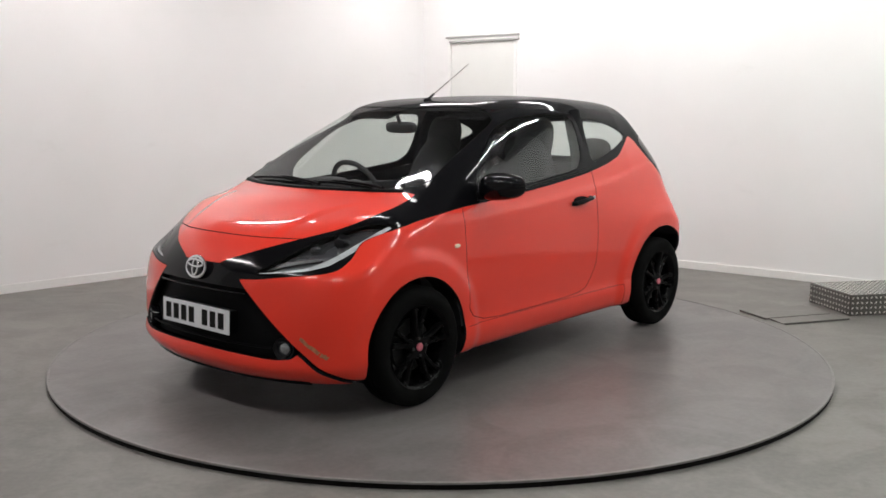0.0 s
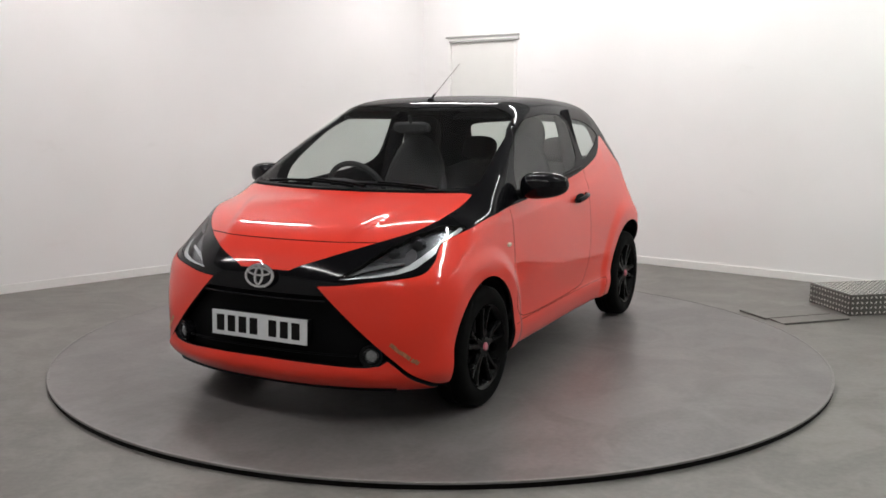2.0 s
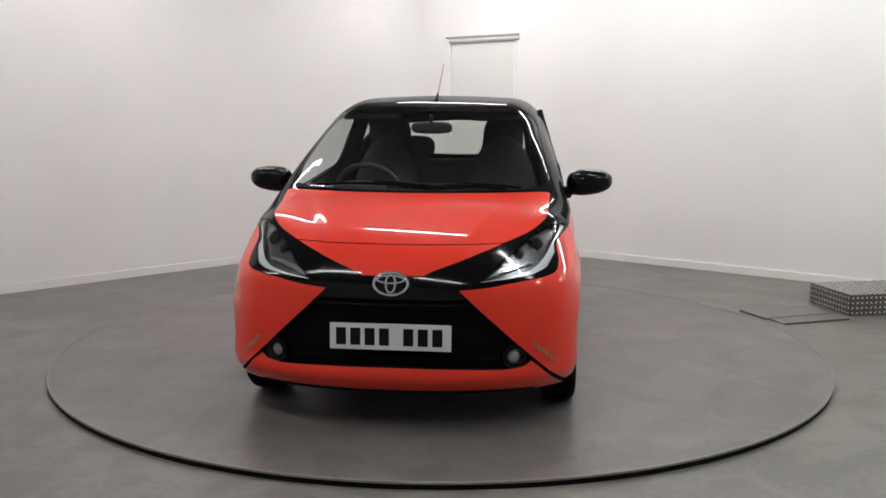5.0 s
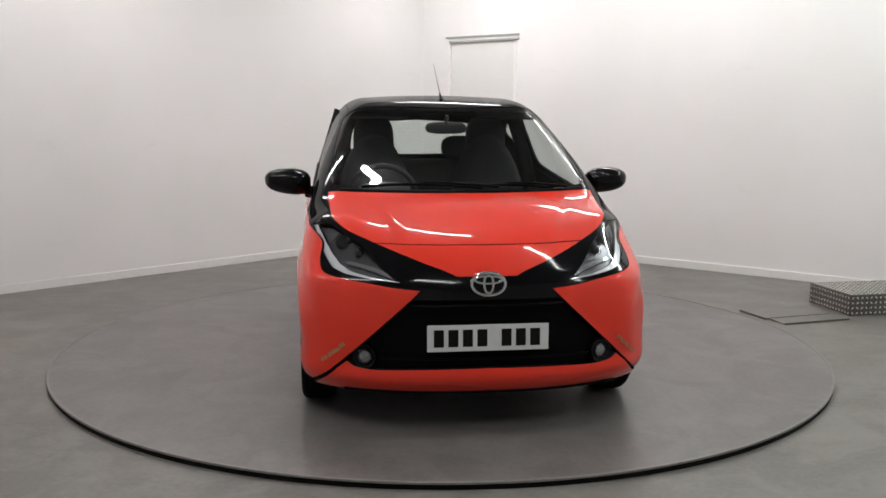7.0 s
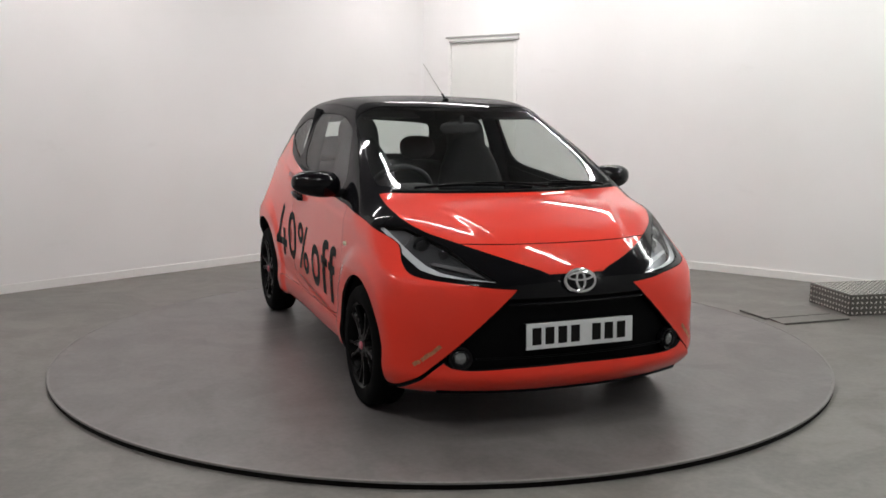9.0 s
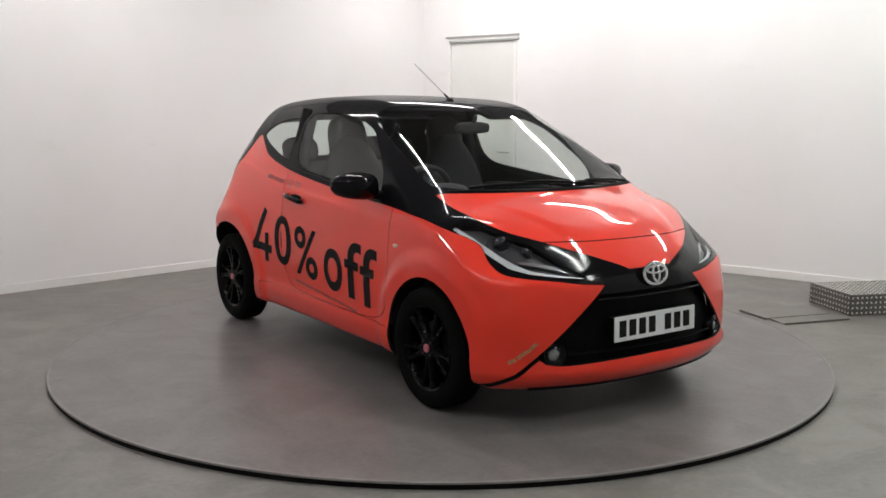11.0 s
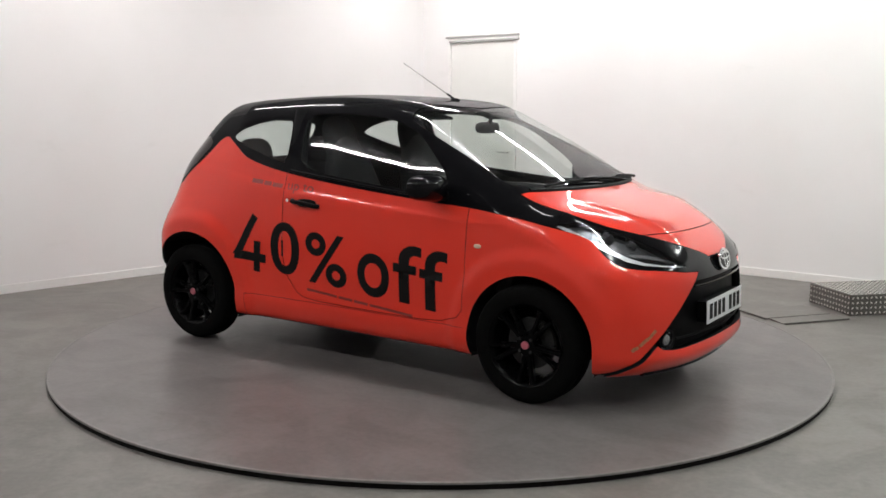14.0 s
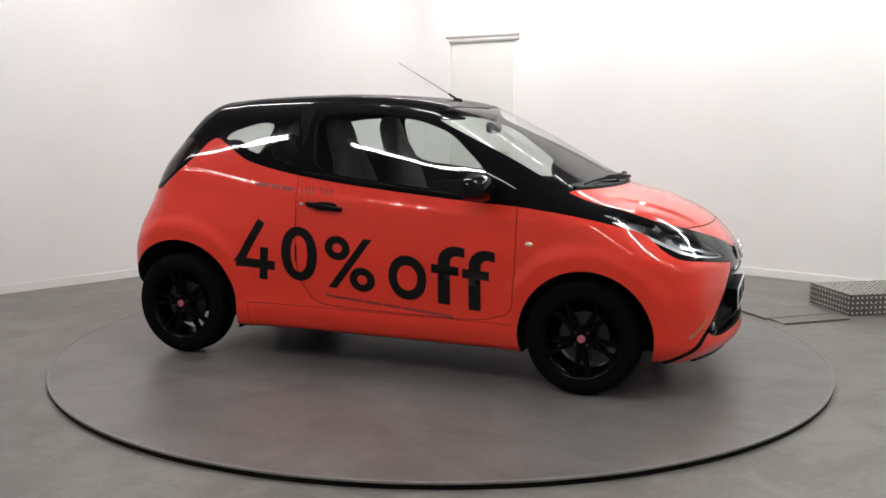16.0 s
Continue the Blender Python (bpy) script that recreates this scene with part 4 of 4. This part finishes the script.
def glyphs(text, x0, x1, z0, z1, mat, offset=0.0, slope=-0.058, lift=0.0015):
    """A word of the built-in font fitted into a slanting box on the flank."""
    cu = bpy.data.curves.new("word", "FONT")
    cu.body, cu.size, cu.offset, cu.resolution_u = text, 1.0, offset, 6
    tmp = new("word", cu)
    me = bpy.data.meshes.new_from_object(tmp.evaluated_get(bpy.context.evaluated_depsgraph_get()))
    bpy.data.objects.remove(tmp)
    bm = bmesh.new()
    bm.from_mesh(me)
    bmesh.ops.triangulate(bm, faces=bm.faces)
    long_edges = [e for e in bm.edges if e.calc_length() > 0.25]
    if long_edges:
        bmesh.ops.subdivide_edges(bm, edges=long_edges, cuts=3)
    lo = [min(v.co[k] for v in bm.verts) for k in (0, 1)]
    hi = [max(v.co[k] for v in bm.verts) for k in (0, 1)]
    for v in bm.verts:
        u = x0 + (v.co.x - lo[0]) / (hi[0] - lo[0]) * (x1 - x0)
        w = z0 + (v.co.y - lo[1]) / (hi[1] - lo[1]) * (z1 - z0)
        v.co = Vector((u, w + slope * (u - (x0 + x1) / 2), 0))
    on_flank(bm, lift)
    return part("letter", bm, mat, car, "black vinyl letter" if mat is INK else "faded vinyl word")


for ch, x0, x1, z0, z1 in (("0", -0.508, -0.288, 0.470, 0.768), ("%", -0.242, 0.058, 0.440, 0.725),
                           ("o", 0.135, 0.352, 0.413, 0.648), ("f", 0.378, 0.560, 0.405, 0.712), ("f", 0.548, 0.722, 0.385, 0.700)):
    glyphs(ch, x0, x1, z0, z1, INK, 0.014)
glyphs("up to", -0.400, -0.205, 0.930, 0.988, INK_FADED, 0.004)


def flank_bar(x0, x1, z0, z1, mat, name="bar", slope=-0.078):
    bm = bmesh.new()
    n = 8
    rows = [[bm.verts.new((x0 + (x1 - x0) * k / n, z + slope * (x1 - x0) * (k / n - 0.5), 0)) for z in (z0, z1)] for k in range(n + 1)]
    for a, b in zip(rows, rows[1:]):
        bm.faces.new((a[0], b[0], b[1], a[1]))
    part(name, on_flank(bm, 0.0015), mat, car, "faded vinyl bar")


for k, (a, b) in enumerate(((-0.69, -0.60), (-0.59, -0.53), (-0.52, -0.44))):
    flank_bar(a, b, 0.976 - 0.008 * k, 0.998 - 0.008 * k, INK_FADED)
for k, (a, b) in enumerate(((-0.24, -0.02), (-0.005, 0.09), (0.105, 0.20), (0.215, 0.50))):
    z = 0.402 - 0.078 * ((a + b) / 2 + 0.24)
    flank_bar(a, b, z - 0.007, z + 0.007, INK_FADED)


def strokes(lines, wide):
    """A letter drawn in straight strokes on the flank."""
    bm = bmesh.new()
    for k, ((xa, za), (xb, zb)) in enumerate(lines):
        d = Vector((xb - xa, zb - za)).normalized()
        n = Vector((-d.y, d.x)) * wide / 2
        a, b = Vector((xa, za)) - d * wide * 0.25, Vector((xb, zb)) + d * wide * 0.25
        rows = [[bm.verts.new((*(a.lerp(b, t / 6) + n * s), 0.0002 * k)) for s in (-1, 1)] for t in range(7)]
        for p, q in zip(rows, rows[1:]):
            bm.faces.new((p[0], q[0], q[1], p[1]))
    part("letter", on_flank(bm, 0.0015), INK, car, "black vinyl letter")


strokes([((-0.638, 0.778), (-0.768, 0.562)), ((-0.772, 0.558), (-0.560, 0.545)), ((-0.612, 0.632), (-0.622, 0.478))], 0.050)
flank_bar(-0.424, -0.412, 0.575, 0.665, INK, slope=0)


# ---- cabin ----
def cabin():
    part("cabin_floor", box((2.2, 1.30, 0.03), (-0.1, 0, 0.27)), LINING, car)
    dash = bmesh.new()
    prof = [(0.66, 0.66), (0.64, 0.82), (0.70, 0.915), (0.85, 0.955), (1.08, 0.955), (1.12, 0.85), (1.0, 0.5), (0.72, 0.5)]
    a = [dash.verts.new((x, -0.66, z)) for x, z in prof]
    b = [dash.verts.new((x, 0.66, z)) for x, z in prof]
    dash.faces.new(a), dash.faces.new(b)
    for i in range(len(prof)):
        j = (i + 1) % len(prof)
        dash.faces.new((a[i], a[j], b[j], b[i]))
    part("dashboard", dash, CABIN, car, "dark moulded dashboard", bevel=0.02, smooth=True)
    part("instrument_binnacle", blob((0.09, 0.14, 0.06), power=3), CABIN, car, smooth=True, m=Matrix.Translation((0.69, -0.36, 0.955)))
    wheel_m = Matrix.Translation((0.46, -0.36, 0.925)) @ Matrix.Rotation(radians(-64), 4, "Y")
    sw = part("steering_wheel", lathe([(0.185 + 0.016 * math.cos(t), 0.016 * math.sin(t)) for t in (2 * math.pi * k / 10 for k in range(10))], 40, "Z", closed=True), CABIN, car, "dark steering wheel", smooth=True, m=wheel_m)
    part("wheel_spokes", box((0.05, 0.36, 0.018), (0, 0, 0.0), bm=box((0.19, 0.05, 0.018), (-0.09, 0, 0))), CABIN, sw, bevel=0.005)
    part("wheel_boss", blob((0.065, 0.075, 0.028), power=2.6), CABIN, sw, smooth=True)
    part("column", tube([(0.45, -0.36, 0.92), (0.72, -0.36, 0.82)], 0.035, 12), CABIN, car)
    for y in (-0.36, 0.36):
        seat = part("front_seat", blob((0.26, 0.235, 0.09), power=3.2), CLOTH, car, "dark cloth front seat", smooth=True, m=Matrix.Translation((0.10, y, 0.50)))
        bm = blob((0.07, 0.245, 0.40), power=3)
        for v in bm.verts:
            k = (v.co.z + 0.40) / 0.80
            v.co.y *= 1 - 0.48 * k ** 3
        part("backrest", bm, CLOTH, seat, smooth=True, m=Matrix.Translation((-0.315, 0, 0.36)) @ Matrix.Rotation(radians(-15), 4, "Y"))
        part("headrest", blob((0.05, 0.128, 0.16), power=3.2), CLOTH, seat, smooth=True, m=Matrix.Translation((-0.425, 0, 0.70)) @ Matrix.Rotation(radians(-14), 4, "Y"))
    bench = part("rear_bench", blob((0.24, 0.58, 0.09), power=4), CLOTH, car, "dark cloth rear bench", smooth=True, m=Matrix.Translation((-0.72, 0, 0.52)))
    part("backrest", blob((0.07, 0.58, 0.27), power=4), CLOTH, bench, smooth=True, m=Matrix.Translation((-0.285, 0, 0.27)) @ Matrix.Rotation(radians(-20), 4, "Y"))
    for y in (-0.30, 0.30):
        part("headrest", blob((0.05, 0.13, 0.085), power=2.8), CLOTH, bench, smooth=True, m=Matrix.Translation((-0.375, y, 0.61)) @ Matrix.Rotation(radians(-18), 4, "Y"))
    mir = part("rear_view_mirror", blob((0.022, 0.115, 0.033), power=3.4), CABIN, car, "dark interior mirror", smooth=True, m=Matrix.Translation((0.46, 0.0, 1.298)))
    part("mirror_stalk", tube([(0.01, 0, 0.02), (0.03, 0, 0.068)], 0.011, 8), CABIN, mir)
    part("headliner", box((1.15, 0.88, 0.02), (-0.42, 0, 1.402)), LINING, car, bevel=0.006)
    part("parcel_shelf", box((0.30, 0.96, 0.02), (-1.22, 0, 1.02)), LINING, car, "dark parcel shelf", bevel=0.004)
    for y in (-0.36, 0.36):
        part("sun_visor", box((0.12, 0.32, 0.014), (0.30, y, 1.365), Matrix.Rotation(radians(16), 4, "Y")), LINING, car, bevel=0.004)
    for y in (-0.66, 0.66):
        part("door_card", blob((0.60, 0.035, 0.28), power=5), CABIN, car, "dark door lining", smooth=True, m=Matrix.Translation((0.2, y, 0.66)))
        part("pillar_lining", tube([(-0.40, y * 1.02, 0.9), (-0.42, y * 0.93, 1.2), (-0.43, y * 0.84, 1.39)], 0.05, 10), LINING, car, smooth=True)


cabin()


# ---- chequer-plate step and floor plate by the wall ----
def lozenge(bm, c, u, v, n, s):
    """A raised tread mark on a plate."""
    a, b = u * 0.0125 * s[0] + v * 0.0125 * s[1], (u * -s[1] + v * s[0]) * 0.0075
    top = n * 0.0035
    p = [bm.verts.new(c + d) for d in (a, b, -a, -b)]
    q = bm.verts.new(c + top + a * 0.55), bm.verts.new(c + top - a * 0.55)
    bm.faces.new((p[0], p[1], q[1], q[0])), bm.faces.new((p[1], p[2], q[1]))
    bm.faces.new((p[2], p[3], q[0], q[1])), bm.faces.new((p[3], p[0], q[0]))


def treads(u, v, n, at, w, h, pitch=0.036):
    bm = bmesh.new()
    for i in range(int(w / pitch)):
        for j in range(int(h / pitch)):
            c = at + u * (pitch * (i + 0.55)) + v * (pitch * (j + 0.55))
            k = 0.7071
            lozenge(bm, c, u, v, n, (k, k) if (i + j) % 2 else (k, -k))
    return bm


STEP_AT = Vector((2.880, 0.880, 0))
SU, SV = Vector((0.9836, 0.1802, 0)), Vector((-0.1802, 0.9836, 0))
STEP_W, STEP_D, STEP_H = 0.80, 0.51, 0.152


def step():
    s = new("step_box")
    s.matrix_basis = Matrix(((SU.x, SV.x, 0, STEP_AT.x), (SU.y, SV.y, 0, STEP_AT.y), (0, 0, 1, 0), (0, 0, 0, 1)))
    tagged(s, "aluminium chequer-plate step box standing by the wall", "step")
    ex, ey, ez = Vector((1, 0, 0)), Vector((0, 1, 0)), Vector((0, 0, 1))
    part("case", box((STEP_W, STEP_D, STEP_H), (STEP_W / 2, STEP_D / 2, STEP_H / 2)), CHEQUER, s, bevel=0.006)
    part("top_tread", treads(ex, ey, ez, ez * (STEP_H + 0.0005), STEP_W, STEP_D), TREAD, s, "raised tread marks")
    part("front_tread", treads(ex, ez, -ey, -ey * 0.0005, STEP_W, STEP_H), TREAD, s, "raised tread marks")
    part("side_tread", treads(ey, ez, -ex, -ex * 0.0005, STEP_D, STEP_H), TREAD, s, "raised tread marks")


step()


def floor_plate():
    p = new("floor_plate")
    p.matrix_basis = Matrix.Translation((2.321, 0.605, 0)) @ Matrix.Rotation(math.atan2(0.165, 0.50), 4, "Z")
    tagged(p, "thin grey metal plate with sloped lip on the floor", "metal plate")
    part("plate", box((0.54, 0.29, 0.012), (0.25, 0.312, 0.0065)), FLOOR, p, bevel=0.002)
    lip = bmesh.new()
    ends = [[lip.verts.new((x, y, z)) for y, z in ((0.0, 0.001), (0.0, 0.004), (0.152, 0.011), (0.152, 0.001))] for x in (0.0, 0.53)]
    lip.faces.new(ends[0]), lip.faces.new(ends[1])
    for i in range(4):
        lip.faces.new((ends[0][i], ends[0][(i + 1) % 4], ends[1][(i + 1) % 4], ends[1][i]))
    part("sloped_lip", lip, FLOOR, p)
    part("edge_strip", box((0.53, 0.012, 0.012), (0.265, -0.007, 0.0062)), CHEQUER, p, "dark worn edge strip", bevel=0.002)
    part("edge_strip", box((0.50, 0.010, 0.012), (0.25, 0.159, 0.0082)), CHEQUER, p, "dark worn edge strip", bevel=0.002)
    part("edge_strip", box((0.008, 0.29, 0.013), (-0.025, 0.312, 0.0067)), CHEQUER, p, "dark worn edge strip", bevel=0.002)


floor_plate()


# ---- what moves: the turntable carries the car round at an even pace ----
def motions():
    start, rate = -130.954, 6.8901
    times = [0.5 * i for i in range(33)]
    walk(table, [(t, pose(0, 0, 0, 0, 0, start + rate * t)) for t in times])
    off = Matrix.Translation((-0.1301, -0.0179, 0))
    walk(car, [(t, pose(0, 0, DECK, 0, 0, start + rate * t) @ off) for t in times])


motions()
